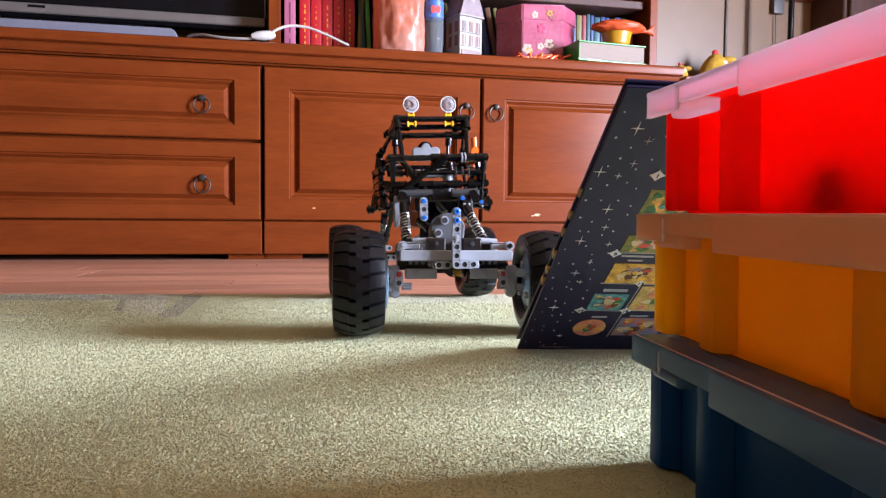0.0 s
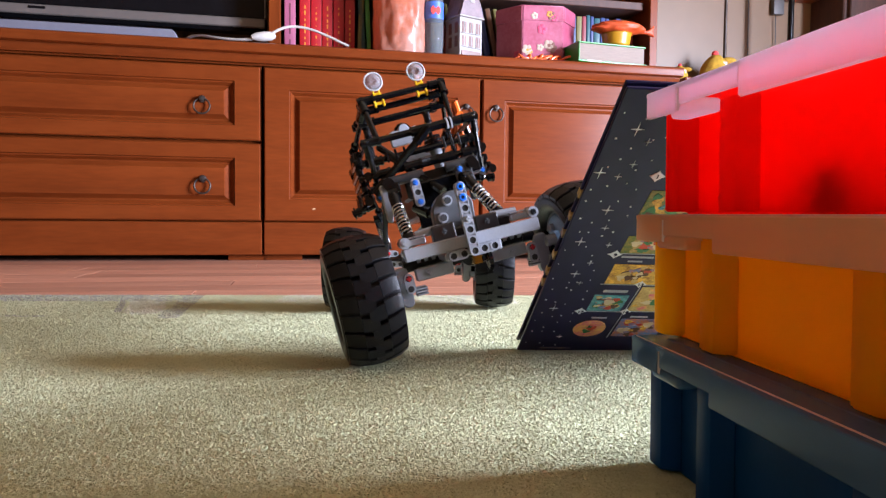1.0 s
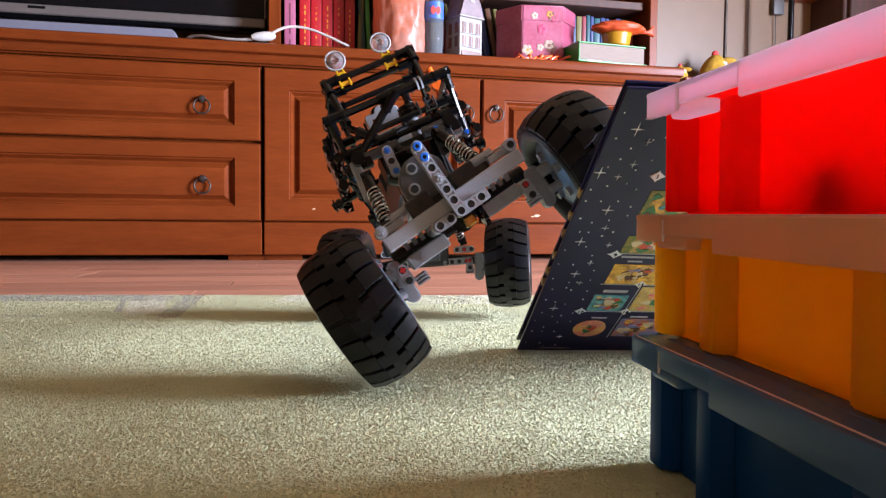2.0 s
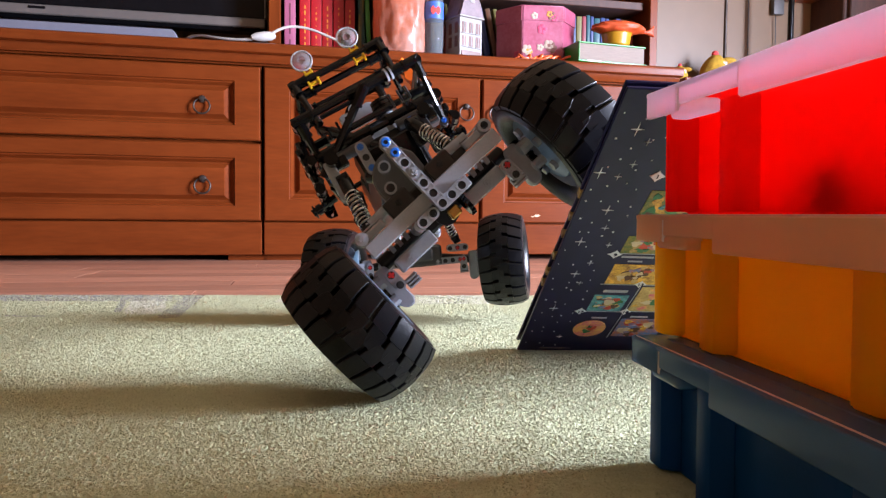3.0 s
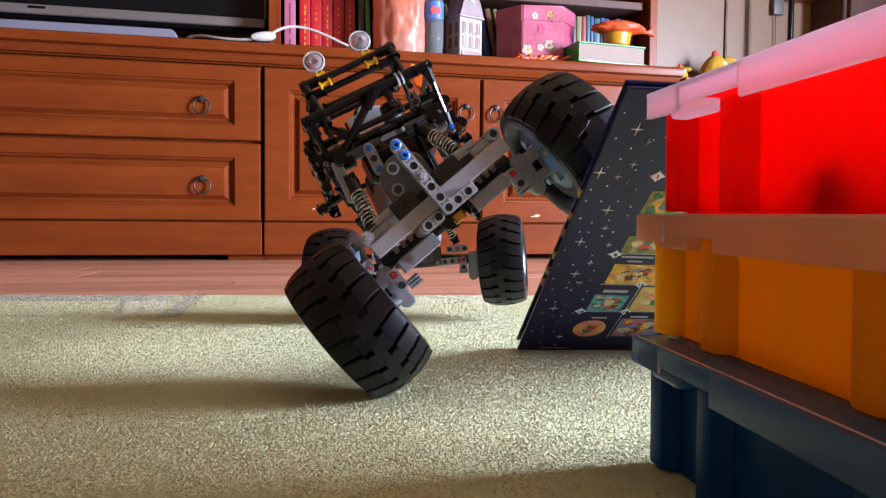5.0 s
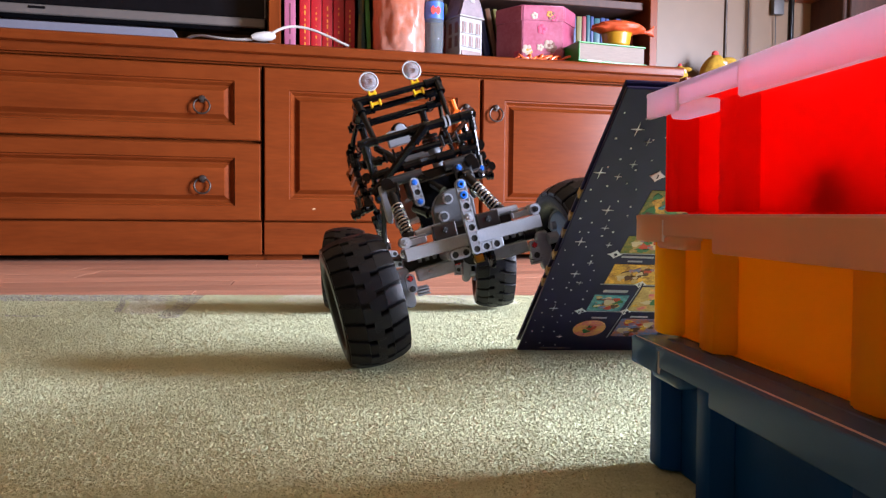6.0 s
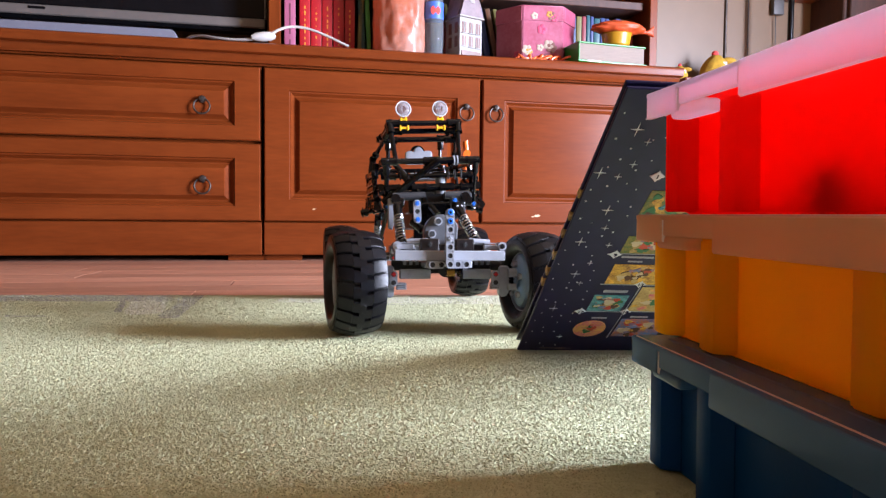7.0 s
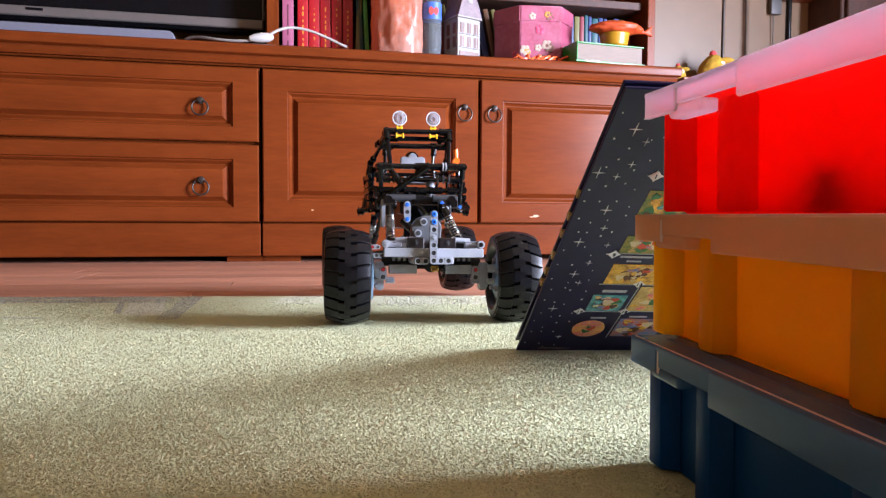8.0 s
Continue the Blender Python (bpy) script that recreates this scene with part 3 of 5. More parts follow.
def build_front_axle():
    ax = node("front_axle", truck)
    part("crossbar", add_box(B(), mm(-2.5, -23, 23.5), mm(105, 7.5, 9.5), 0.0007), GREY, ax)
    liftarm("upright_beam", 7, ax, (-4.5, -31, 15.5), 90, colors={6: BLUE_PIN, 5: BLUE_PIN, 3: GREY})
    liftarm("beam_foot", 3, ax, (-4.5, -28, 15.5), 0)
    liftarm("beam_foot", 2, ax, (-20, -26, 15), 0, colors={1: DGREY})
    bm = B()
    add_box(bm, mm(8, -20, 15.5), mm(20, 14, 7.5), 0.0008)
    add_rod(bm, mm(-22, -24, 15), mm(-22, 6, 15), 0.0038, 12)
    part("beam_block", bm, GREY, ax)
    for sx in (-1, 1):
        knuckle(ax, sx)
        bm = B()
        add_rod(bm, mm(sx * 50 - 2.5, -26, 32.5), mm(sx * 50 - 2.5, -12, 32.5), 0.0042, 14)
        add_box(bm, mm(sx * 41 - 2.5, -18, 31.5), mm(15, 6, 5), 0.0008)
        add_box(bm, mm(sx * 40 - 2.5, -18, 35.2), mm(13, 5, 1.2), 0.0003)
        kn = part("end_connector", bm, GREY, ax)
        pin(kn, mm(sx * 50 - 2.5, -26.2, 32.5), DGREY if sx > 0 else GREY)
        bm = B()
        add_box(bm, mm(sx * 30 - 2, 2, 5.5), mm(30, 9, 9.5), 0.0009)
        add_rod(bm, mm(sx * 34 - 2.5, -3, 5.7), mm(sx * 34 - 2.5, 2, 5.7), 0.0036, 12)
        lower = part("lower_arm", bm, GREY, ax)
        pin(lower, mm(sx * 34 - 2.5, -3.4, 5.7), GREY)
        bm = B()
        add_rod(bm, mm(sx * 18, 4, 13), mm(sx * 50, 4, 13), 0.0040, 12)
        add_rod(bm, mm(sx * 44, 4, 13), mm(sx * 54, 4, 13), 0.0052, 12)
        part("half_shaft", bm, DGREY, ax)
        bm = B()
        for j in range(4):
            add_rod(bm, mm(sx * (22 + 6 * j), 8, 18), mm(sx * (25 + 6 * j), 8, 18), 0.0045, 10)
        part("joint", bm, GREY, ax)
        bm = B()
        add_rod(bm, mm(sx * 20 - 2, -12, 37), mm(sx * 40 - 2, -12, 36), 0.0032, 12)
        part("tie_rod", bm, GREY, ax)
        rack = part("rack_box", add_box(B(), mm(sx * 17 - 4, -14, 33), mm(18, 9, 13), 0.001), BROWN, ax, "dark brown steering rack box")
        pin(rack, mm(sx * 17 - 4, -18.6, 34), HOLE)
        for q in (-6, 6):
            part("rack_rivet", add_rod(B(), mm(sx * 17 - 4 + q, -18.4, 29), mm(sx * 17 - 4 + q, -18.9, 29), 0.0007, 8), HOLE, rack)
    bm = B()
    add_box(bm, mm(3, -6, 29), mm(58, 14, 11), 0.001)
    part("motor_box", bm, BROWN, ax, "dark brown plastic motor housing")
    gr = part("gear", gear(B(), mm(9, -14, 6), 0.0085, 14, 0.003), BLACK, ax)
    bm = B()
    add_box(bm, mm(1, -8, 7), mm(8, 8, 7), 0.001)
    part("brass_block", bm, GOLD, ax, "shiny gold plastic gear block")
    bm = B()   # the rounded gearbox half behind the upright beam
    pts = [(6, 24)] + [(-8 + 17 * math.cos(radians(a)), 46 + 17 * math.sin(radians(a))) for a in range(20, 181, 16)] + [(-25, 24)]
    add_prism(bm, [mm(x, z) for x, z in pts], -0.010, 0.000, 0.001)
    gb = part("gearbox", bm, MGREY, ax, "grey rounded gearbox")
    bm = B()
    for x, z in ((-18, 44), (-12, 56)):
        add_rod(bm, mm(x, -14, z), mm(x, -9, z), 0.0040, 14)
    part("gearbox_stud", bm, GREY, gb)
    # dark discs on the stud ends, painted as shaded holes
    bm = B()
    for x, z in ((-18, 44), (-12, 56)):
        add_rod(bm, mm(x, -14.4, z), mm(x, -9, z), 0.0027, 12)
    part("gearbox_hole", bm, HOLE, gb)
    bm = B()
    add_rod(bm, mm(0, 0, 10), mm(0, 34, 15), 0.009, 14)
    add_box(bm, mm(0, 12, 14), mm(34, 22, 18), 0.002)
    part("differential", bm, DGREY, ax)
    return ax


BROWN = mat("dark_brown_plastic", (0.010, 0.0062, 0.0052), 0.35, vary=0.2)
GOLD = mat("gold_plastic", (0.42, 0.24, 0.05), 0.25, 0.7, vary=0.2)
MGREY = mat("gearbox_grey_plastic", (0.085, 0.088, 0.095), 0.3, vary=0.08, scale=80, Specular_IOR_Level=0.35)
DGREY2 = mat("mid_grey_plastic", (0.040, 0.041, 0.044), 0.30, vary=0.08, scale=80)


def build_rear_axle():
    ax = node("rear_axle", truck)
    for sx in (-1, 1):
        knuckle(ax, sx)
        liftarm("lower_arm", 4, ax, (sx * 30 - 12, -6, 5), 0, colors={0: GREY, 3: RED_PIN})
        liftarm("upper_arm", 3, ax, (sx * 40 - 8, -8, 18), 0, colors={1: RED_PIN})
        bm = B()
        add_rod(bm, mm(sx * 10, 2, 10), mm(sx * 54, 2, 4), 0.0045, 12)
        part("half_shaft", bm, DGREY, ax)
    bm = B()
    add_box(bm, mm(0, 0, 12), mm(46, 20, 22), 0.002)
    add_box(bm, mm(0, -14, 14), mm(26, 12, 14), 0.002)
    part("differential", bm, DGREY2, ax)
    return ax


def bar(p, q, r=2.5, sleeve=3.9, name="cage_bar", material=None, ends=(1, 1)):
    """A round cage bar with thicker connector sleeves on its ends."""
    p, q = Vector(mm(*p)), Vector(mm(*q))
    d = (q - p).normalized()
    n = min(0.013, (q - p).length * 0.35)
    bm = B()
    add_rod(bm, p, q, r * 1e-3, 8)
    for on, e, s in ((ends[0], p, 1), (ends[1], q, -1)):
        if on:
            add_rod(bm, e - d * s * 0.003, e + d * s * n, sleeve * 1e-3, 10)
            add_rod(bm, e + d * s * (n - 0.002), e + d * s * n, sleeve * 1.12e-3, 10)
    return part(name, bm, material or BLACK, truck)


def build_cage():
    # roof frame and windscreen stubs
    bar((-38, 107, 166), (42, 107, 166), 3.0, 4.3)
    bar((-36, 113, 158), (40, 113, 158), 3.0, 4.0)
    bar((-40, 128, 150), (42, 128, 150), 2.6, 3.8)
    bar((-42, 185, 158), (44, 185, 158))
    for sx, e in ((-1, -37), (1, 41)):
        bar((e, 107, 166), (e - sx * 2, 84, 122), 2.8, 4.0, ends=(1, 0))
        bar((e, 107, 166), (e + sx * 3, 187, 158))
        bar((e, 115, 158), (sx * 52, 172, 132))
        bar((sx * 52, 172, 132), (sx * 60, 178, 74))
        bar((sx * 33 + 2, 182, 157), (sx * 33, 182, 112))
        bar((sx * 52, 160, 118), (sx * 52, 48, 119))
        bar((sx * 52, 172, 132), (sx * 44, 228, 96))
        bar((sx * 58, 165, 96), (sx * 55, 62, 94))
        bar((sx * 62, 165, 74), (sx * 60, 66, 74))
        bar((sx * 50, 45, 119), (sx * 49, 68, 75), 2.6, 3.8)
        bar((sx * 56, 100, 119), (sx * 60, 108, 74))
        bar((sx * 57, 132, 119), (sx * 61, 136, 74))
        bar((sx * 60, 150, 110), (sx * 58, 84, 84))
        bar((sx * 44, 228, 96), (sx * 34, 262, 66))
        bar((sx * 55, 110, 72), (sx * 71, 110, 70), 2.4, 3.2)
        peg = B()
        add_rod(peg, mm(sx * 66, 110, 70), mm(sx * 70, 110, 70), 0.0045, 12)
        add_rod(peg, mm(sx * 71, 110, 70), mm(sx * 72.5, 110, 70), 0.0055, 12)
        part("peg", peg, BLACK, truck)
        ring = B()
        add_lathe(ring, [(0.0025, -0.003), (0.0042, -0.003), (0.0042, 0.003), (0.0025, 0.003)], 16, pose(sx * 0.0525, 0.167, 0.132, 90), True)
        part("cage_eye", ring, BLACK, truck)
        hub = B()
        add_rod(hub, mm(sx * 49, 64, 75), mm(sx * 49, 70, 75), 0.0042, 12)
        h = part("cage_joint", hub, DGREY2, truck)
        pin(h, mm(sx * 49, 63.8, 75), BLUE_PIN)
        for j in range(3):
            slot = B()
            add_box(slot, mm(sx * (18 + 8 * j), 62, 106), mm(1.8, 3, 10), 0.0004)
            part("grille_slat", slot, DGREY2 if sx > 0 else BLACK, truck)
    bar((-52, 45, 119), (51, 45, 119), 2.9, 4.0)
    bar((-8, 45, 119), (34, 45, 119), 3.8, 4.2)
    for x in (21.5, 25.5):
        rg = B()
        add_lathe(rg, [(0.0035, -0.0009), (0.0050, -0.0009), (0.0050, 0.0009), (0.0035, 0.0009)], 18, pose(x * 1e-3, 0.045, 0.119, 0, 90, 0), True)
        part("grey_ring", rg, GREY, truck, "pale grey ring on the bar")
    bar((-48, 58, 93), (44, 58, 93), 2.6, 3.8)
    bar((-20, 58, 93), (20, 58, 93), 3.6, 4.0)
    bar((-50, 75, 106), (50, 75, 106))
    bar((1, 42, 117), (-51, 58, 80), 3.2, 4.2)
    bar((-30, 72, 108), (-2, 38, 66), 3.0, 4.0)
    bar((-34, 90, 118), (-18, 60, 92), 2.4, 3.2)
    bar((-50, 165, 118), (50, 165, 118))
    bar((-44, 228, 96), (44, 228, 96))
    for j in range(5):   # stacked side plates
        for sx in (-1, 1):
            add = B()
            add_box(add, mm(sx * 60, 118 + 3 * (j % 2), 78 + 8 * j), mm(5, 96 - 6 * j, 6.4), 0.0012)
            part("side_plate", add, BLACK, truck)
    # lamps on the roof
    for x in (-21, 21):
        lamp_ob = node("roof_lamp", truck, label="round clear roof lamp on a yellow clip")
        bm = B()
        add_lathe(bm, [(0.0002, 0.0015), (0.0030, 0.0012), (0.0032, 0.0002), (0.0060, 0.0006), (0.0085, 0.0020), (0.0088, 0.0040), (0.0080, 0.0046), (0.004, 0.0036), (0.0002, 0.0040)], 28, Matrix.Translation(mm(x, 103, 181.5)) @ pose(0, 0, 0, 90 + 180))
        part("lens", bm, CLEAR, lamp_ob)
        bm = B()
        add_torus(bm, 0.0084, 0.0007, Matrix.Translation(mm(x, 104.5, 181.5)) @ pose(0, 0, 0, 90), 28, 6)
        part("bezel", bm, WHITE_RIM, lamp_ob)
        bm = B()
        add_box(bm, mm(x - 2.6, 107, 171.5), mm(1.6, 3.5, 6), 0.0004)
        add_box(bm, mm(x + 2.6, 107, 171.5), mm(1.6, 3.5, 6), 0.0004)
        add_box(bm, mm(x, 107, 170), mm(8, 4, 2), 0.0004)
        add_box(bm, mm(x, 105, 160.5), mm(7, 3, 2.4), 0.0004)
        for s in (-1, 1):
            add_box(bm, mm(x + s * 4.2, 105, 160.5), mm(1.8, 4, 6), 0.0004)
        part("clip", bm, YELLOW, lamp_ob, "yellow clip")
    # seat, engine, steering column, flag
    bm = B()
    pts = [(-16, 124), (16, 124), (16, 138), (12, 140)] + [(5.5 * math.cos(radians(a)), 139 + 5.5 * math.sin(radians(a))) for a in range(0, 181, 30)] + [(-12, 140), (-16, 138)]
    add_prism(bm, [mm(x + 1, z) for x, z in pts], 0.148, 0.155, 0.0008)
    part("seat_back", bm, GREY, truck, "pale grey seat back")
    bm = B()
    add_torus(bm, 0.0075, 0.0016, Matrix.Translation(mm(1, 157, 138)) @ pose(0, 0, 0, 90), 20, 6)
    part("head_ring", bm, BLACK, truck)
    part("seat", add_box(B(), mm(1, 130, 108), mm(34, 36, 8), 0.001), GREY, truck)
    bm = B()
    for j in range(4):
        add_rod(bm, mm(13, 84, 104 + 3.4 * j), mm(13, 84, 106.4 + 3.4 * j), 0.0095 - 0.0006 * j, 18)
    part("ribbed_drum", bm, BLACK, truck)
    part("drum_post", add_rod(B(), mm(13, 84, 84), mm(13, 84, 104), 0.0055, 14), GREY, truck)
    bm = B()
    add_rod(bm, mm(53, 112, 114), mm(55, 112, 131), 0.0032, 10)
    add_rod(bm, mm(55, 112, 131), mm(51, 112, 146), 0.0032, 10)
    add_rod(bm, mm(54.5, 108.5, 131), mm(54.5, 115, 131), 0.0050, 14)
    part("orange_connector", bm, ORANGE, truck, "bright orange angled connector")
    # engine bay and body core
    part("chassis", add_box(B(), mm(0, 150, 62), mm(46, 170, 26), 0.002), DGREY, truck)
    part("engine", add_box(B(), mm(2, 78, 76), mm(58, 40, 20), 0.002), DGREY, truck)
    part("battery_box", add_box(B(), mm(0, 200, 82), mm(46, 56, 22), 0.003), DGREY, truck)
    part("dark_panel", add_box(B(), mm(-4, 48, 58), mm(40, 4, 40), 0.001, Euler((0.3, 0, 0)).to_matrix()), BLACK, truck)
    bm = B()
    add_box(bm, mm(30, 56, 80), mm(26, 14, 14), 0.001)
    add_rod(bm, mm(-44, 52, 84), mm(-10, 52, 84), 0.0042, 12)
    add_rod(bm, mm(10, 50, 84), mm(40, 50, 84), 0.0042, 12)
    part("cross_tube", bm, DGREY2, truck)
    for x, m in ((-47, GREY), (27, DGREY2)):
        add = B()
        add_prism(add, [mm(x + a, b) for a, b in ((-4, 82), (3, 82), (4, 64), (-1, 50), (-5, 52))], 0.036, 0.042, 0.001)
        part("tower_plate", add, m, truck)
        add = B()
        add_rod(add, mm(x + 3, 28, 81), mm(x + 3, 40, 81), 0.0050, 14)
        add_box(add, mm(x + 8, 42, 78), mm(10, 8, 8), 0.001)
        part("strut_mount", add, BLACK, truck)
    liftarm("blue_pinned_link", 3, truck, (-24, 22, 60), 90, colors={0: BLUE_PIN, 2: BLUE_PIN}, thick=6)
    liftarm("blue_pinned_link", 3, truck, (16, 30, 62), 90, colors={2: BLUE_PIN, 0: DGREY}, material=DGREY2, thick=6)
    bar((-26, 30, 56), (-6, 4, 36), 3.0, 4.2)
    for sx in (-1, 1):
        bar((sx * 16, 60, 44), (sx * 22, 255, 20), 3.0, 4.0, "link_rod", GREY)
        bar((sx * 30, 210, 82), (sx * 40, 268, 30), 3.0, 4.2, "rear_strut", DGREY)


WHITE_RIM = mat("white_rim_plastic", (0.48, 0.49, 0.52), 0.3, vary=0.05)
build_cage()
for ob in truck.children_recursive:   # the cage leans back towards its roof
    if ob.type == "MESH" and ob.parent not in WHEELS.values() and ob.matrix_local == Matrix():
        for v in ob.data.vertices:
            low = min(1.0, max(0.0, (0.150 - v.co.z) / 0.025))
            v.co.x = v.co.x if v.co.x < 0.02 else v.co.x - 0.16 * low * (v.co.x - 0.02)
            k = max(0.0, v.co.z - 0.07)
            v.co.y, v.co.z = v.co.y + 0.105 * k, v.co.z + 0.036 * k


def build_shock():
    """A spring strut along z, its lower eye at the origin."""
    s = node("shock_absorber", truck)
    coil = [(0.0044 * math.cos(a), 0.0044 * math.sin(a), 0.006 + 0.032 * a / (2 * math.pi * 9.5)) for a in np.linspace(0, 2 * math.pi * 9.5, 160)]
    part("spring", add_tube(B(), coil, 0.00085, 6), STEEL, s, "bright steel coil spring")
    part("damper_rod", add_rod(B(), (0, 0, 0.004), (0, 0, 0.042), 0.0029, 12), BLACK, s)
    bm = B()
    add_rod(bm, (0, 0, 0.037), (0, 0, 0.050), 0.0046, 14)
    add_rod(bm, (0, -0.004, 0.051), (0, 0.004, 0.051), 0.0048, 12)
    part("damper_body", bm, BLACK, s)
    bm = B()
    add_rod(bm, (0, -0.0038, 0), (0, 0.0038, 0), 0.0042, 12)
    add_rod(bm, (0, 0, 0.002), (0, 0, 0.006), 0.0048, 14)
    part("lower_eye", bm, DGREY, s)
    return s


FRONT_AXLE, REAR_AXLE = build_front_axle(), build_rear_axle()
for ob in FRONT_AXLE.children:
    if ob.name.split(".")[0] not in ("knuckle", "half_shaft", "differential"):
        ob.location.y -= 0.006
        ob.location.z -= 0.0006
# each strut: lower eye on an axle, upper eye on the body
SHOCKS = [(build_shock(), 0, (-0.045, -0.004, 0.031), (-0.043, 0.030, 0.078)), (build_shock(), 0, (0.031, -0.004, 0.033), (0.015, 0.032, 0.080)),
          (build_shock(), 1, (-0.040, 0.0, 0.026), (-0.040, 0.262, 0.074)), (build_shock(), 1, (0.040, 0.0, 0.026), (0.040, 0.262, 0.074))]


# ---- shelf unit and what stands on the top ----
def cab_at(x, y, z, turn=0):
    return CAB @ pose(x, y, z, 0, 0, turn)


shelf = thing("shelf_unit", None, None, CAB, "tall cherry wood shelf unit standing on the cabinet top", "shelf unit")
for a0, a1 in ((-0.069, -0.037), (1.064, 1.089)):
    part("side_panel", add_box(B(), ((a0 + a1) / 2, 0.235, Z_W + 0.5), (a1 - a0, 0.23, 1.0), 0.002), CHERRY_V, shelf)
part("back_panel", add_box(B(), (0.51, 0.356, Z_W + 0.5), (1.16, 0.012, 1.0)), WALNUT, shelf)
part("shelf_board", add_box(B(), (0.51, 0.245, 0.764), (1.09, 0.20, 0.024), 0.002), WALNUT, shelf, "dark shelf board")

TV_SILVER = mat("silver_bezel", (0.15, 0.13, 0.12), 0.35, 0.3, vary=0.06, scale=8)
TV_BLACK = mat("tv_black", (0.004, 0.004, 0.005), 0.12, vary=0.2, Specular_IOR_Level=0.25)
tv = thing("television", None, None, CAB, "large flat television with a brushed silver lower bezel", "television")
part("housing", add_box(B(), (-0.585, 0.235, 0.93), (1.015, 0.05, 0.60), 0.006), TV_BLACK, tv)
part("bezel", add_box(B(), (-0.585, 0.204, 0.651), (1.01, 0.014, 0.026), 0.003), TV_SILVER, tv, "silver lower bezel")
part("side_bezel", add_box(B(), (-0.0805, 0.206, 0.95), (0.006, 0.014, 0.57), 0.002), TV_SILVER, tv)
part("screen", add_box(B(), (-0.585, 0.2085, 0.945), (0.998, 0.004, 0.555), 0.001), TV_BLACK, tv, "dark glass screen")
part("badge", add_box(B(), (-0.668, 0.1965, 0.6555), (0.042, 0.002, 0.007), 0.0005), TV_BLACK, tv, "small dark maker's mark")
part("stand", add_box(B(), (-0.585, 0.25, 0.595), (0.36, 0.05, 0.09), 0.008), TV_BLACK, tv)
part("foot", add_box(B(), (-0.585, 0.25, Z_W + 0.006), (0.60, 0.20, 0.012), 0.004), TV_BLACK, tv)

SILVER = mat("silver_plastic", (0.20, 0.205, 0.26), 0.25, 0.3, vary=0.05, scale=10)
bm = B()
pts = [(-0.70, Z_W), (-0.285, Z_W), (-0.287, Z_W + 0.012), (-0.292, Z_W + 0.021), (-0.300, Z_W + 0.0265), (-0.70, Z_W + 0.0265)]
add_prism(bm, pts, 0.0, 0.14, 0.002)
box_ob = thing("set_top_box", None, None, CAB, "slim silver set-top box beneath the television", "set-top box")
part("case", bm, SILVER, box_ob)
part("top_plate", add_box(B(), (-0.50, 0.070, Z_W + 0.0275), (0.38, 0.12, 0.002), 0.0006), SILVER, box_ob)

WHITE = mat("white_plastic", (0.42, 0.40, 0.38), 0.35, vary=0.04)
cable = thing("power_cable", None, None, CAB, "white power cable with an inline switch on the cabinet top", "cable")
path = [(-0.31, 0.16, 0.552), (-0.275, 0.11, 0.578), (-0.235, 0.06, 0.574), (-0.20, 0.03, 0.564), (-0.15, 0.008, 0.557), (-0.11, -0.004, 0.557), (-0.085, -0.006, 0.5615), (-0.06, -0.008, 0.572), (-0.035, -0.006, 0.587),
        (-0.01, -0.004, 0.595), (0.02, -0.004, 0.595), (0.05, -0.008, 0.588), (0.09, -0.014, 0.572), (0.125, -0.022, 0.555), (0.14, -0.024, 0.549)]
spline = []
for i in range(len(path) - 1):
    p0, p1, p2, p3 = (Vector(path[max(0, min(len(path) - 1, i + k))]) for k in (-1, 0, 1, 2))
    for k in range(4):
        u = k / 4
        spline.append(0.5 * ((2 * p1) + (p2 - p0) * u + (2 * p0 - 5 * p1 + 4 * p2 - p3) * u * u + (3 * p1 - p0 - 3 * p2 + p3) * u ** 3))
part("cord", add_tube(B(), spline, 0.0036, 8), WHITE, cable)
bm = B()
add_lathe(bm, [(0.001, -0.032), (0.006, -0.030), (0.0105, -0.018), (0.0125, 0.0), (0.0115, 0.018), (0.007, 0.029), (0.001, 0.031)], 18, pose(-0.077, -0.006, 0.5655, 0, 82, 8))
part("inline_switch", bm, WHITE, cable, "oval white inline switch")


def cover(name, c, vary=0.12, rough=0.4):
    return mat(name, c, rough, vary=vary, scale=25)


def book_up(x0, x1, h, y0, depth, material, label, lean=0.0, marks=None, mark_mat=None, floor_z=Z_W):
    b = thing("book", None, None, cab_at(x0, y0, floor_z) @ pose(0, 0, 0, 0, lean, 0), label, "book", "books on the shelf")
    w = x1 - x0
    part("cover", add_box(B(), (w / 2, depth / 2, h / 2), (w * 0.97, depth, h), min(0.003, w * 0.2), seg=2), material, b)
    part("page_block", add_box(B(), (w / 2, depth / 2 + 0.004, h / 2 + 0.001), (w * 0.75, depth - 0.006, h), 0.0004), PAGES, b)
    if marks:
        for z0, z1 in marks:
            part("spine_mark", add_box(B(), (w / 2, -0.0002, (z0 + z1) / 2), (w * 0.13, 0.0012, z1 - z0), 0.0002), mark_mat, b)
    return b


PINK_B, RED_B = cover("pink_cover", (0.32, 0.09, 0.16)), cover("red_cover", (0.34, 0.006, 0.012))
TEAL_B, GREEN_B, NAVY_B = cover("teal_cover", (0.010, 0.065, 0.08)), cover("green_cover", (0.05, 0.30, 0.06)), cover("navy_cover", (0.02, 0.04, 0.13))
OLIVE_B, BROWN_B, CREAM_B, MAROON_B = cover("olive_cover", (0.15, 0.13, 0.04)), cover("brown_cover", (0.13, 0.06, 0.03)), cover("cream_cover", (0.17, 0.13, 0.09)), cover("maroon_cover", (0.20, 0.03, 0.04))
GILT = mat("gilt_print", (0.62, 0.24, 0.03), 0.4, vary=0.1)
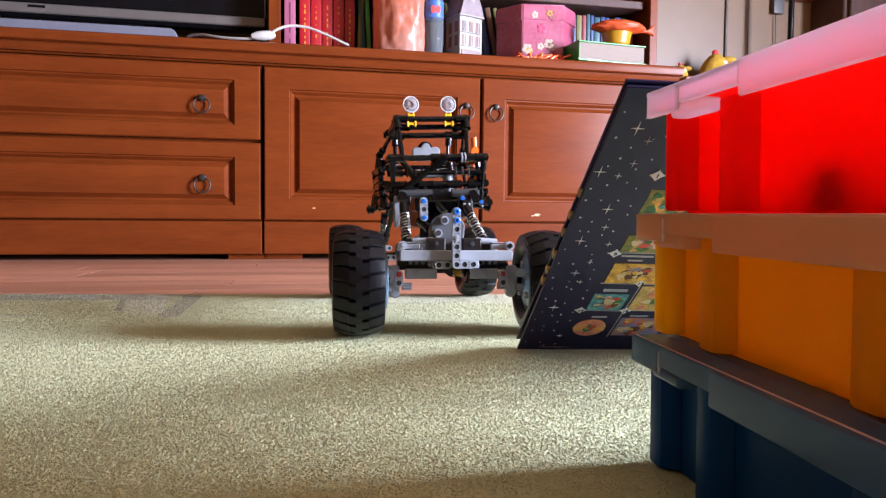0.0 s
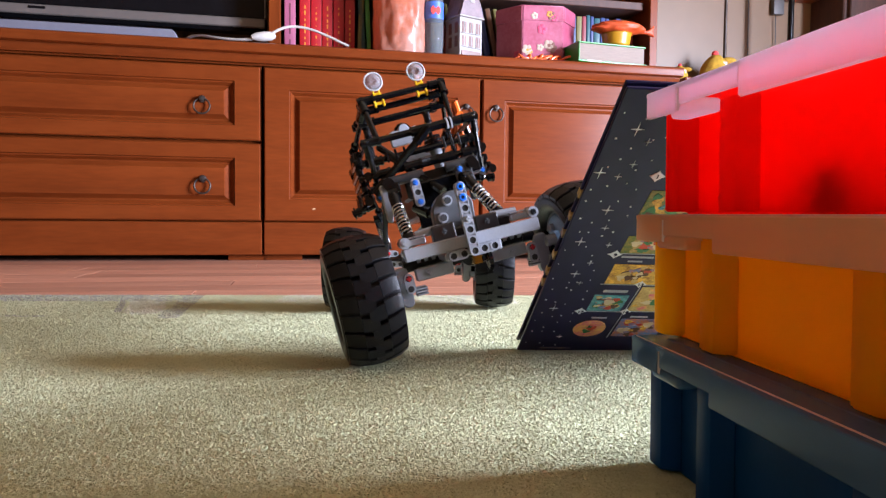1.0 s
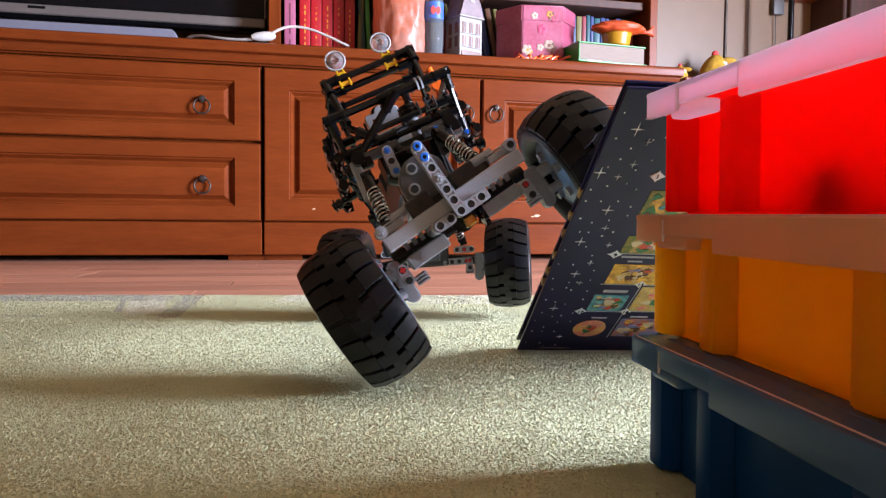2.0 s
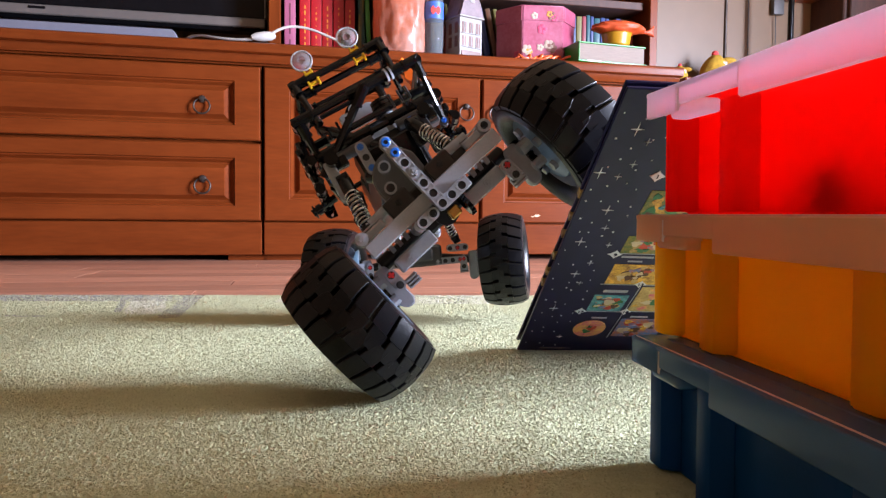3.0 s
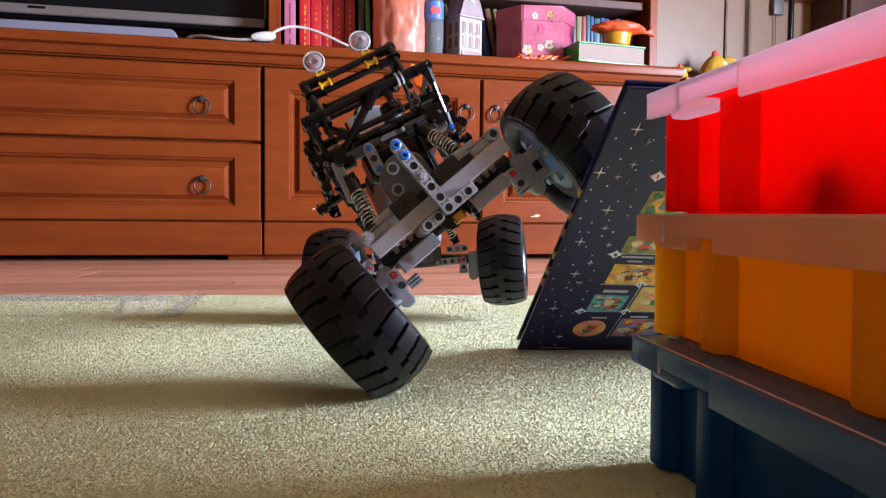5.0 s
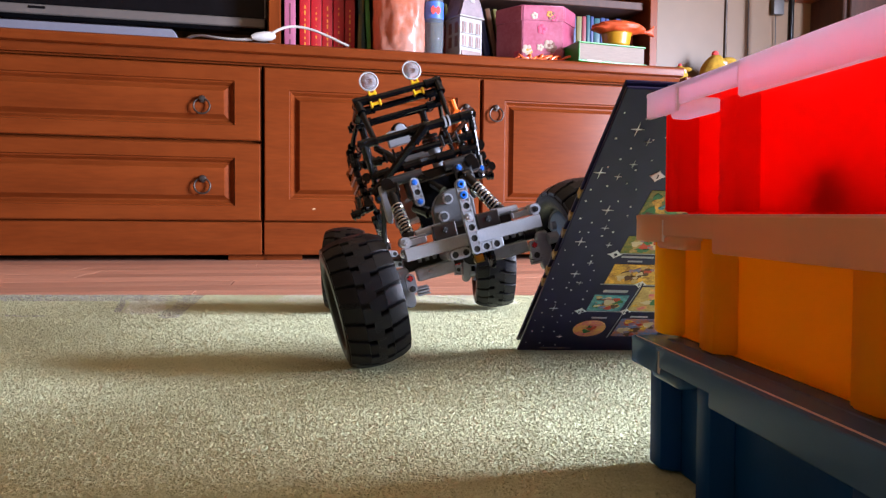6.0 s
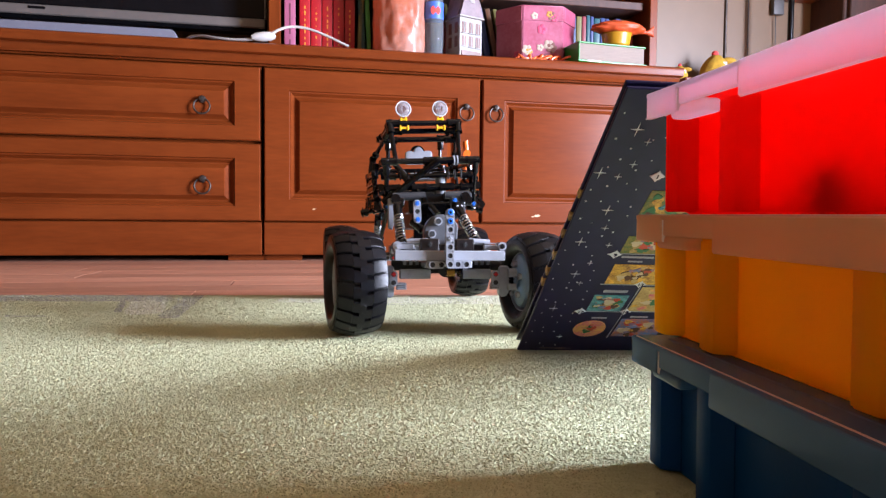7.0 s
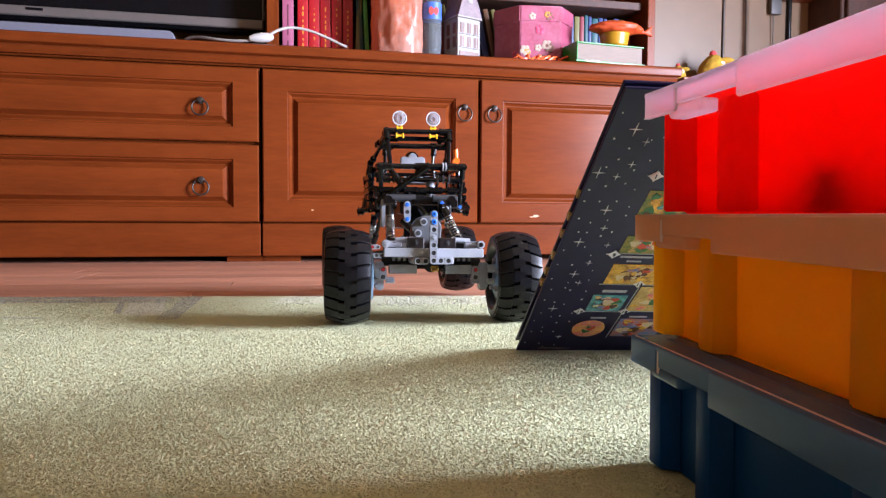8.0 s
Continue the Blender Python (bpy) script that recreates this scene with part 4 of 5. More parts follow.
INK = mat("dark_print", (0.12, 0.03, 0.05), 0.5, vary=0.1)
book_up(-0.028, 0.004, 0.205, 0.17, 0.14, PINK_B, "thin pink hardback standing upright on the shelf", marks=((0.045, 0.06), (0.075, 0.16)), mark_mat=INK)
for i in range(5):
    book_up(0.014 + 0.0316 * i, 0.0445 + 0.0316 * i, 0.215 - 0.002 * (i % 2), 0.175 + 0.002 * (i % 3), 0.14, RED_B, "bright red book with gilt spine lettering", 0.0,
            [(0.03 + 0.017 * k + 0.004 * (i % 2), 0.03 + 0.017 * k + 0.012 - 0.003 * ((k + i) % 3)) for k in range(8)], GILT)
book_up(0.176, 0.190, 0.20, 0.18, 0.13, OLIVE_B, "thin olive green book standing upright", 2)
book_up(0.191, 0.206, 0.19, 0.18, 0.13, TEAL_B, "teal blue book standing upright", -4)
book_up(0.208, 0.221, 0.21, 0.18, 0.13, GREEN_B, "thin bright green book standing upright", -3)
for i, (x, w, h, m, lean, lab) in enumerate(((0.228, 0.03, 0.19, NAVY_B, 0, "navy blue book behind the lamp"), (0.26, 0.028, 0.2, MAROON_B, 0, "maroon book behind the lamp"), (0.29, 0.03, 0.2, BROWN_B, 0, "brown book behind the lamp"),
        (0.322, 0.03, 0.2, NAVY_B, 0, "navy blue book behind the bottle"), (0.356, 0.026, 0.2, BROWN_B, 0, "brown book behind the bottle"), (0.385, 0.022, 0.21, OLIVE_B, 0, "olive book behind the bottle"),
        (0.447, 0.02, 0.2, MAROON_B, -12, "maroon book leaning in the row"), (0.470, 0.014, 0.2, OLIVE_B, -12, "thin olive book leaning in the row"), (0.49, 0.016, 0.2, CREAM_B, -11, "cream book leaning in the row"), (0.512, 0.022, 0.2, NAVY_B, -9, "dark navy book leaning in the row"),
        (0.548, 0.018, 0.195, MAROON_B, -12, "maroon book leaning beside the house"), (0.572, 0.020, 0.195, NAVY_B, -12, "dark blue book leaning beside the house"), (0.60, 0.016, 0.195, BROWN_B, -12, "brown book leaning beside the box"),
        (0.622, 0.012, 0.195, OLIVE_B, -11, "thin olive book leaning in the row"), (0.64, 0.014, 0.195, CREAM_B, -10, "cream book leaning in the row"), (0.662, 0.014, 0.195, TEAL_B, -8, "teal book leaning in the row"))):
    book_up(x, x + w, h, 0.19, 0.13, m, lab, lean)
rng = random.Random(4)
x = 0.70
while x < 1.03:
    w = rng.uniform(0.011, 0.022)
    m, word = rng.choice(((BROWN_B, "brown"), (MAROON_B, "maroon"), (NAVY_B, "navy"), (CREAM_B, "cream"), (TEAL_B, "teal"), (OLIVE_B, "olive")))
    book_up(x, x + w, rng.uniform(0.188, 0.200), 0.20, 0.12, m, "narrow %s book in the back row of the shelf" % word)
    x += w + 0.001

# salt lamp
SALT = translucent(mat("salt_rock", (0.46, 0.13, 0.065), 0.30, color2=(0.56, 0.30, 0.24), scale=9, bump=0.6, bump_scale=60), (0.85, 0.30, 0.15), 0.35)
salt = thing("salt_lamp", None, None, cab_at(0.290, 0.100, Z_W), "rough pink salt rock lamp on a dark wooden base", "lamp")
bm = B()
bmesh.ops.create_icosphere(bm, subdivisions=5, radius=1)
for v in bm.verts:
    n = v.co.normalized()
    k = 1 + 0.12 * noise.noise(n * 1.6) + 0.06 * noise.noise(n * 4.5) + 0.025 * noise.noise(n * 12)
    flat = max(0.42, math.hypot(n.x, n.y)) ** -0.75
    v.co = Vector((n.x * 0.073 * k * flat, n.y * 0.062 * k * flat, max(-0.118, min(0.13, n.z * 0.19 * k))))
    v.co.z += 0.132
part("rock", bm, SALT, salt)
part("base", add_lathe(B(), [(0.058, 0.0), (0.060, 0.004), (0.060, 0.014), (0.056, 0.018)], 32), WALNUT, salt, "dark round wooden base")

# water bottle
PET = mat("clear_bottle", (0.75, 0.84, 0.92), 0.06, vary=0.02, Transmission_Weight=0.9, IOR=1.2)
bottle = thing("water_bottle", None, None, cab_at(0.385, 0.095, Z_W), "clear plastic water bottle with a red and blue label", "bottle")
part("shell", add_lathe(B(), [(0.002, 0.003), (0.018, 0.0), (0.0265, 0.006), (0.0275, 0.02), (0.0255, 0.035), (0.0275, 0.05), (0.0275, 0.11), (0.0262, 0.13), (0.0275, 0.15), (0.026, 0.18), (0.012, 0.215), (0.012, 0.235)], 32), PET, bottle)
LAB_B, LAB_R = mat("label_blue", (0.05, 0.12, 0.40), 0.4, vary=0.15), mat("label_red", (0.60, 0.06, 0.05), 0.4, vary=0.15)
part("label", add_lathe(B(), [(0.0279, 0.118), (0.0279, 0.165)], 32), LAB_B, bottle, "blue paper label")
bm = B()
add_lathe(bm, [(0.001, -0.0004), (0.014, 0.0), (0.001, 0.001)], 20, pose(0, -0.0272, 0.14, 90))
part("label_disc", bm, LAB_R, bottle, "red disc on the label")
part("bottle_cap", add_lathe(B(), [(0.013, 0.232), (0.014, 0.234), (0.014, 0.25), (0.012, 0.252)], 20), LAB_B, bottle)

# ceramic house
CERAMIC, SLATE, TERRA = mat("white_ceramic", (0.20, 0.18, 0.165), 0.35, vary=0.10, scale=60), mat("slate_roof", (0.13, 0.085, 0.095), 0.45, vary=0.25, scale=60, bump=0.3), mat("brown_glaze", (0.09, 0.022, 0.010), 0.35, vary=0.2)
house = thing("ceramic_house", None, None, cab_at(0.475, 0.105, Z_W, 22), "small white ceramic house ornament with brown windows", "ornament")
part("wall", add_box(B(), (0, 0, 0.065), (0.078, 0.07, 0.13), 0.0015), CERAMIC, house)
bm = B()
add_prism(bm, [(-0.044, 0.13), (0.044, 0.13), (0.030, 0.165), (0.022, 0.215), (-0.022, 0.215), (-0.030, 0.165)], -0.030, 0.036, 0.001)
part("roof", bm, SLATE, house, "dark slate mansard roof")
bm = B()
add_prism(bm, [(-0.042, 0.128), (0.042, 0.128), (0.030, 0.168), (0.018, 0.190), (0.018, 0.206), (-0.018, 0.206), (-0.018, 0.190), (-0.030, 0.168)], -0.040, -0.033, 0.001)
part("gable", bm, SLATE, house)
part("gable_window", add_box(B(), (0, -0.0405, 0.178), (0.016, 0.002, 0.022), 0.0005), CERAMIC, house)
part("cornice", add_box(B(), (0, -0.002, 0.128), (0.086, 0.078, 0.005), 0.001), CERAMIC, house)
for z in (0.088, 0.050):
    for x in (-0.024, 0.0, 0.024):
        w = part("window", add_box(B(), (x, -0.0352, z + 0.010), (0.015, 0.002, 0.030), 0.0004), TERRA, house, "brown window")
        part("frame", add_box(B(), (x, -0.0366, z + 0.011), (0.0018, 0.002, 0.030)), CERAMIC, w)
        part("sill", add_box(B(), (x, -0.037, z - 0.006), (0.018, 0.004, 0.002)), CERAMIC, w)
    for y in (-0.018, 0.012):
        part("window", add_box(B(), (-0.0392, y, z + 0.010), (0.002, 0.014, 0.030), 0.0004), TERRA, house, "brown window")
part("shopfront", add_box(B(), (0, -0.0356, 0.024), (0.066, 0.003, 0.020), 0.0006), TERRA, house, "brown shopfront")
part("doorway", add_box(B(), (0, -0.0378, 0.010), (0.014, 0.003, 0.020), 0.0006), CERAMIC, house)

# pink gift box
ROSE = mat("rose_paper", (0.25, 0.034, 0.070), 0.5, color2=(0.33, 0.085, 0.14), scale=14)
PETALS = [mat("petal_white", (0.36, 0.28, 0.22), 0.6, vary=0.1), mat("petal_amber", (0.45, 0.20, 0.03), 0.6, vary=0.15), mat("petal_crimson", (0.42, 0.04, 0.10), 0.6, vary=0.15), mat("petal_umber", (0.16, 0.06, 0.05), 0.6, vary=0.2)]
gift = thing("gift_box", None, None, cab_at(0.695, 0.13, Z_W, -6), "pink flowered cardboard gift box with a lid", "gift box")
hexa = lambda k: [(k * x, k * y) for x, y in ((-0.120, -0.02), (-0.055, -0.088), (0.066, -0.088), (0.120, -0.02), (0.07, 0.07), (-0.07, 0.07))]


def flat_prism(outline, z0, z1, bevel):
    bm = B()
    a = [bm.verts.new((x, y, z0)) for x, y in outline]
    b = [bm.verts.new((x, y, z1)) for x, y in outline]
    n = len(outline)
    bm.faces.new(a[::-1]), bm.faces.new(b)
    for k in range(n):
        bm.faces.new((a[k], a[(k + 1) % n], b[(k + 1) % n], b[k]))
    bmesh.ops.bevel(bm, geom=list(bm.edges), offset=bevel, segments=2, affect="EDGES", clamp_overlap=True)
    return bm


part("box", flat_prism(hexa(0.97), 0.0, 0.135, 0.002), ROSE, gift)
part("lid", flat_prism(hexa(1.0), 0.122, 0.168, 0.003), ROSE, gift, "pink flowered lid")


def flower(x, y, z, yaw, r, m, n=5):
    bm = B()
    for k in range(n):
        a = 2 * math.pi * k / n + x * 40
        add_lathe(bm, [(0.0002, 0), (r * 0.42, 0.0003), (r * 0.3, 0.0008), (0.0002, 0.0009)], 10, pose(x, y, z, 0, 0, yaw) @ pose(r * 0.55 * math.cos(a), 0, r * 0.55 * math.sin(a), 90))
    return part("flower", bm, m, gift)


rng = random.Random(9)
for k in range(9):
    flower(rng.uniform(-0.05, 0.055), -0.0862, rng.uniform(0.015, 0.108), 0, rng.uniform(0.010, 0.019), PETALS[k % 4])
for k in range(4):
    flower(rng.uniform(-0.045, 0.05), -0.0887, rng.uniform(0.132, 0.158), 0, rng.uniform(0.010, 0.014), PETALS[(k * 3 + 1) % 4])
for k in range(5):
    u = rng.uniform(0.15, 0.85)
    flower((-0.112 + 0.057 * u) * 0.97 - 0.001, (-0.02 - 0.068 * u) * 0.97 - 0.001, rng.uniform(0.02, 0.11), -50, rng.uniform(0.010, 0.015), PETALS[(k + 1) % 4])

RIBBON = mat("orange_ribbon", (0.80, 0.13, 0.03), 0.35, vary=0.15)
rib = thing("ribbon", None, None, CAB, "curled shiny orange ribbon lying before the gift box", "ribbon")
for k in range(3):
    pts = [(0.60 + 0.035 * k + 0.045 * u + 0.008 * math.sin(9 * u + k), 0.020 + 0.008 * math.sin(7 * u + 2 * k), Z_W + 0.006 + 0.016 * abs(math.sin(4.5 * u + k))) for u in np.linspace(0, 2.0, 22)]
    part("strand", add_tube(B(), pts, 0.0032, 6), RIBBON, rib)

# green book lying flat, with a cup and an orange toy on it
gb = thing("book", None, None, cab_at(0.772, -0.030, Z_W, 6), "thick green hardback lying flat on the cabinet top", "book")
GREEN_H = mat("green_hardback", (0.014, 0.17, 0.022), 0.35, vary=0.12, scale=20)
part("lower_cover", add_box(B(), (0.106, 0.045, 0.003), (0.222, 0.098, 0.006), 0.0015), GREEN_H, gb)
part("upper_cover", add_box(B(), (0.106, 0.047, 0.0540), (0.218, 0.094, 0.005), 0.0015), GREEN_H, gb)
part("spine", add_box(B(), (-0.001, 0.045, 0.028), (0.005, 0.096, 0.055), 0.002), GREEN_H, gb)
part("page_block", add_box(B(), (0.106, 0.046, 0.0288), (0.208, 0.086, 0.0454), 0.0005), mat("book_pages", (0.19, 0.15, 0.125), 0.8, vary=0.15, scale=120, stretch=(0.2, 0.2, 6)), gb)
part("price_label", add_box(B(), (0.045, -0.0045, 0.0032), (0.045, 0.001, 0.004), 0.0002), WHITE, gb)
cup_ob = thing("cup", add_lathe(B(), [(0.002, 0.0), (0.033, 0.0), (0.037, 0.004), (0.042, 0.034), (0.044, 0.036), (0.041, 0.036), (0.036, 0.006), (0.002, 0.004)], 36), mat("amber_cup", (0.34, 0.17, 0.008), 0.35, vary=0.08), cab_at(0.905, 0.018, Z_W + 0.0565), "yellow plastic cup on the green book", "cup")
FISH = mat("orange_toy_fabric", (0.38, 0.034, 0.004), 0.55, color2=(0.44, 0.062, 0.010), scale=40, bump=0.4)
toy = thing("soft_toy", None, None, cab_at(0.905, 0.018, Z_W + 0.080), "orange soft toy lying on the yellow cup", "toy")
bm = B()
bmesh.ops.create_icosphere(bm, subdivisions=4, radius=1)
for v in bm.verts:
    n = v.co.normalized()
    k = 1 + 0.14 * noise.noise(n * 2.5)
    v.co = Vector((n.x * 0.078 * k + 0.005, n.y * 0.045 * k, n.z * 0.020 * k + 0.030))
part("torso", bm, FISH, toy)
bm = B()
add_prism(bm, [(0.07, 0.034), (0.095, 0.028), (0.118, 0.046), (0.112, 0.028), (0.118, 0.012), (0.095, 0.020), (0.07, 0.020)], -0.006, 0.006, 0.003)
part("tail", bm, FISH, toy)

# ---- beside the cabinet ----
PANEL = mat("cream_gloss_panel", (0.140, 0.080, 0.038), 0.45, vary=0.05, scale=3)
pan = thing("wardrobe", None, None, CAB, "cream glossy wardrobe standing against the wall", "wardrobe")
part("door", add_box(B(), (1.345, 0.478, 1.05), (0.405, 0.03, 2.0), 0.004), PANEL, pan)
part("door", add_box(B(), (1.77, 0.478, 1.05), (0.43, 0.03, 2.0), 0.004), PANEL, pan)
part("plinth", add_box(B(), (1.56, 0.482, 0.02), (0.86, 0.03, 0.056), 0.002), PANEL, pan)
part("edge_strip", add_box(B(), (1.5515, 0.461, 1.05), (0.005, 0.008, 2.0), 0.002), mat("aluminium", (0.16, 0.15, 0.15), 0.45, 0.5, vary=0.05), pan, "metal edge strip")
part("shelf_board", add_box(B(), (1.83, 0.43, 0.935), (0.15, 0.06, 0.022), 0.002), CHERRY, thing("wall_shelf", None, None, CAB, "short wooden wall shelf near the window", "shelf"))
pole = thing("floor_lamp", None, None, CAB, "black metal floor lamp pole on a round foot", "floor lamp")
part("pole", add_rod(B(), (1.697, 0.30, 0.01), (1.697, 0.30, 1.7), 0.010, 16), BLACK, pole)
part("foot", add_lathe(B(), [(0.11, FLOOR), (0.11, 0.006), (0.09, 0.014), (0.012, 0.02)], 32, Matrix.Translation((1.697, 0.30, 0))), BLACK, pole)
part("shade", add_lathe(B(), [(0.09, 1.90), (0.15, 1.68), (0.147, 1.68), (0.087, 1.90)], 32, Matrix.Translation((1.697, 0.30, 0)), True), CEIL, pole)
CORD = mat("grey_cord", (0.016, 0.014, 0.014), 0.5, vary=0.1)
for x, top in ((1.642, 1.5), (1.757, 1.5)):
    c = thing("hanging_cable", None, None, CAB, "thin dark cable hanging down before the wardrobe", "cable", "hanging cables")
    part("cord", add_tube(B(), [(x + 0.006 * math.sin(u * 5), 0.452, u) for u in np.linspace(FLOOR + 0.01, top, 24)], 0.0020, 6), CORD, c)
    if x > 1.7:
        part("cable_box", add_box(B(), (x, 0.45, 0.90), (0.045, 0.02, 0.06), 0.006, seg=2), mat("grey_cable_box", (0.07, 0.068, 0.068), 0.5, vary=0.1), c, "small grey box on the cable")
dark = thing("side_cabinet", None, None, CAB, "dark brown wooden cabinet by the window wall", "cabinet")
part("body", add_box(B(), (2.14, 0.39, 0.60), (0.46, 0.18, 1.2), 0.004), WALNUT, dark)
part("door", add_box(B(), (2.14, 0.292, 0.62), (0.43, 0.016, 1.12), 0.003), WALNUT, dark)
table = thing("side_table", None, None, CAB, "small wooden side table beside the cabinet", "table")
part("tabletop", add_box(B(), (1.46, 0.36, 0.577), (0.36, 0.18, 0.018), 0.003), CHERRY, table)
for x in (1.30, 1.62):
    for y in (0.29, 0.43):
        part("leg", add_box(B(), (x, y, 0.280), (0.03, 0.03, 0.576), 0.003), CHERRY, table)
PLUSH, COMB = mat("yellow_plush", (0.40, 0.235, 0.02), 0.9, vary=0.25, scale=60, bump=0.8, bump_scale=300), mat("red_plush", (0.55, 0.05, 0.05), 0.9, vary=0.2)
for x, s, lab in ((1.445, 1.0, "yellow plush chick with a small red comb on the side table"), (1.310, 0.55, "small yellow plush chick on the side table")):
    chick = thing("plush_chick", None, None, cab_at(x, 0.36, 0.586), lab, "toy", "plush chicks")
    bm = B()
    bmesh.ops.create_icosphere(bm, subdivisions=4, radius=1)
    for v in bm.verts:
        n = v.co.normalized()
        k = 1 + 0.06 * noise.noise(n * 3)
        v.co = Vector((n.x * 0.05 * k * (1 - 0.35 * n.z), n.y * 0.045 * k, n.z * 0.052 * k + 0.048)) * s
    part("torso", bm, PLUSH, chick)
    bm = B()
    bmesh.ops.create_icosphere(bm, subdivisions=3, radius=0.012 * s, matrix=Matrix.Translation((0.0, 0, 0.103 * s)))
    part("comb", bm, COMB, chick, "red comb")
    bm = B()
    bmesh.ops.create_icosphere(bm, subdivisions=3, radius=1, matrix=Matrix.Translation((0.045 * s, -0.01 * s, 0.078 * s)) @ Matrix.Diagonal((0.03 * s, 0.022 * s, 0.014 * s, 1)))
    part("wing", bm, PLUSH, chick)
    part("eye_patch", add_box(B(), (0.012 * s, -0.040 * s, 0.058 * s), (0.018 * s, 0.008 * s, 0.022 * s), 0.003 * s, seg=2), WHITE, chick)

# window frame in the opening
win = thing("window_1", None, None, CAB, "tall white framed window letting in daylight", kind="structure")
for y in (WIN_Y0 + 0.03, WIN_Y1 - 0.03):
    part("frame", add_box(B(), (X1 + 0.10, y, (WIN_Z0 + WIN_Z1) / 2), (0.06, 0.06, WIN_Z1 - WIN_Z0), 0.004), WHITE, win)
for z in (WIN_Z0 + 0.03, WIN_Z1 - 0.03):
    part("frame", add_box(B(), (X1 + 0.10, (WIN_Y0 + WIN_Y1) / 2, z), (0.06, WIN_Y1 - WIN_Y0 - 0.12, 0.06), 0.004), WHITE, win)
part("sill", add_box(B(), (X1 - 0.03, (WIN_Y0 + WIN_Y1) / 2, WIN_Z0 - 0.012), (0.10, WIN_Y1 - WIN_Y0 + 0.06, 0.02), 0.004), WHITE, win)


# ---- the printed back of the book ----
STAR = mat("star_print", (0.70, 0.72, 0.78), 0.4, vary=0.05)
DIM = mat("pale_print", (0.34, 0.36, 0.42), 0.4, vary=0.15, scale=300)


def printed(name, bm, material, label=""):
    return part(name, bm, material, book, label)


def print_quad(name, x0, x1, z0, z1, material, lift=0.0004, label="", shear=0.0):
    bm = B()
    add_prism(bm, [(x0, z0), (x1, z0), (x1 + shear, z1), (x0 + shear, z1)], -lift, 0.0)
    return printed(name, bm, material, label)


def star(x, z, r):
    bm = B()
    pts = []
    for k in range(8):
        q = r if k % 2 == 0 else r * 0.12
        pts.append((x + q * math.cos(k * math.pi / 4) * 0.8, z + q * 1.2 * math.sin(k * math.pi / 4)))
    add_prism(bm, pts, -0.0003, 0.0)
    return printed("star", bm, STAR)


for x, z, r in ((0.0143, 0.2854, 5), (0.0047, 0.2487, 5), (0.0192, 0.2128, 5), (0.0116, 0.1765, 5), (0.0184, 0.1347, 5), (0.0147, 0.081, 5), (0.023, 0.276, 3), (0.0212, 0.257, 3.4),
                (0.0159, 0.2457, 3), (0.0232, 0.1933, 3.4), (0.0311, 0.1735, 3), (0.0249, 0.15, 3), (0.0303, 0.0301, 3.4), (0.0249, 0.122, 3)):
    star(x, z, r * 0.9e-3)
rng = random.Random(3)
dots = B()
for k in range(62):   # one small star in each cell of a loose lattice, none over the pictures
    x, z = 0.0035 + 0.0085 * (k % 4) + rng.uniform(0, 0.005), 0.010 + 0.0185 * (k // 4) + rng.uniform(0, 0.013)
    r = rng.choice((0.00045, 0.00055, 0.0007))
    add_prism(dots, [(x + r * math.cos(a), z + r * 1.25 * math.sin(a)) for a in (0, 1.26, 2.51, 3.77, 5.03)], -0.0003, 0.0)
tagged(printed("small_stars", dots, STAR), kind="stuff")
PRINT = {n: mat("print_" + n, c, 0.4, color2=c2, scale=s) for n, c, c2, s in (
    ("gold", (0.24, 0.09, 0.01), (0.95, 0.58, 0.08), 160), ("teal", (0.01, 0.10, 0.18), (0.16, 0.50, 0.52), 140), ("green", (0.02, 0.12, 0.02), (0.36, 0.24, 0.04), 190),
    ("rose", (0.60, 0.04, 0.22), (0.80, 0.50, 0.10), 60), ("azure", (0.02, 0.20, 0.55), (0.60, 0.18, 0.03), 90), ("violet", (0.06, 0.04, 0.10), (0.20, 0.14, 0.10), 90), ("straw", (0.35, 0.20, 0.05), (0.68, 0.50, 0.20), 90))}
print_quad("picture", 0.0425, 0.105, 0.1222, 0.1495, PRINT["gold"], label="golden brown printed picture")
print_quad("picture", 0.0405, 0.0665, 0.079, 0.1045, PRINT["teal"], label="teal printed picture")
print_quad("picture", 0.0720, 0.110, 0.080, 0.118, PRINT["straw"], label="straw yellow printed picture")
print_quad("picture", 0.0725, 0.110, 0.0333, 0.0655, PRINT["azure"], label="blue and orange printed picture")
print_quad("picture", 0.0395, 0.100, 0.2045, 0.2340, PRINT["green"], label="green printed picture")
print_quad("picture", 0.0412, 0.105, 0.1645, 0.1850, PRINT["green"], label="green printed picture")
bm = B()
add_prism(bm, [(0.0511 + 0.0130 * math.cos(a), 0.0466 + 0.0150 * math.sin(a)) for a in np.linspace(0, 2 * math.pi, 28, endpoint=False)], -0.0004, 0.0)
printed("picture", bm, PRINT["rose"], "oval rose and yellow printed picture")
# simple painted shapes in the pictures
PRINT["cream"] = mat("print_cream", (0.62, 0.50, 0.34), 0.4, vary=0.1, scale=200)
PRINT["umber"] = mat("print_umber", (0.10, 0.035, 0.012), 0.4, vary=0.2, scale=200)
PRINT["leaf"] = mat("print_leaf", (0.02, 0.16, 0.05), 0.4, vary=0.25, scale=200)
PRINT["scarlet"] = mat("print_scarlet", (0.55, 0.05, 0.02), 0.4, vary=0.15, scale=200)


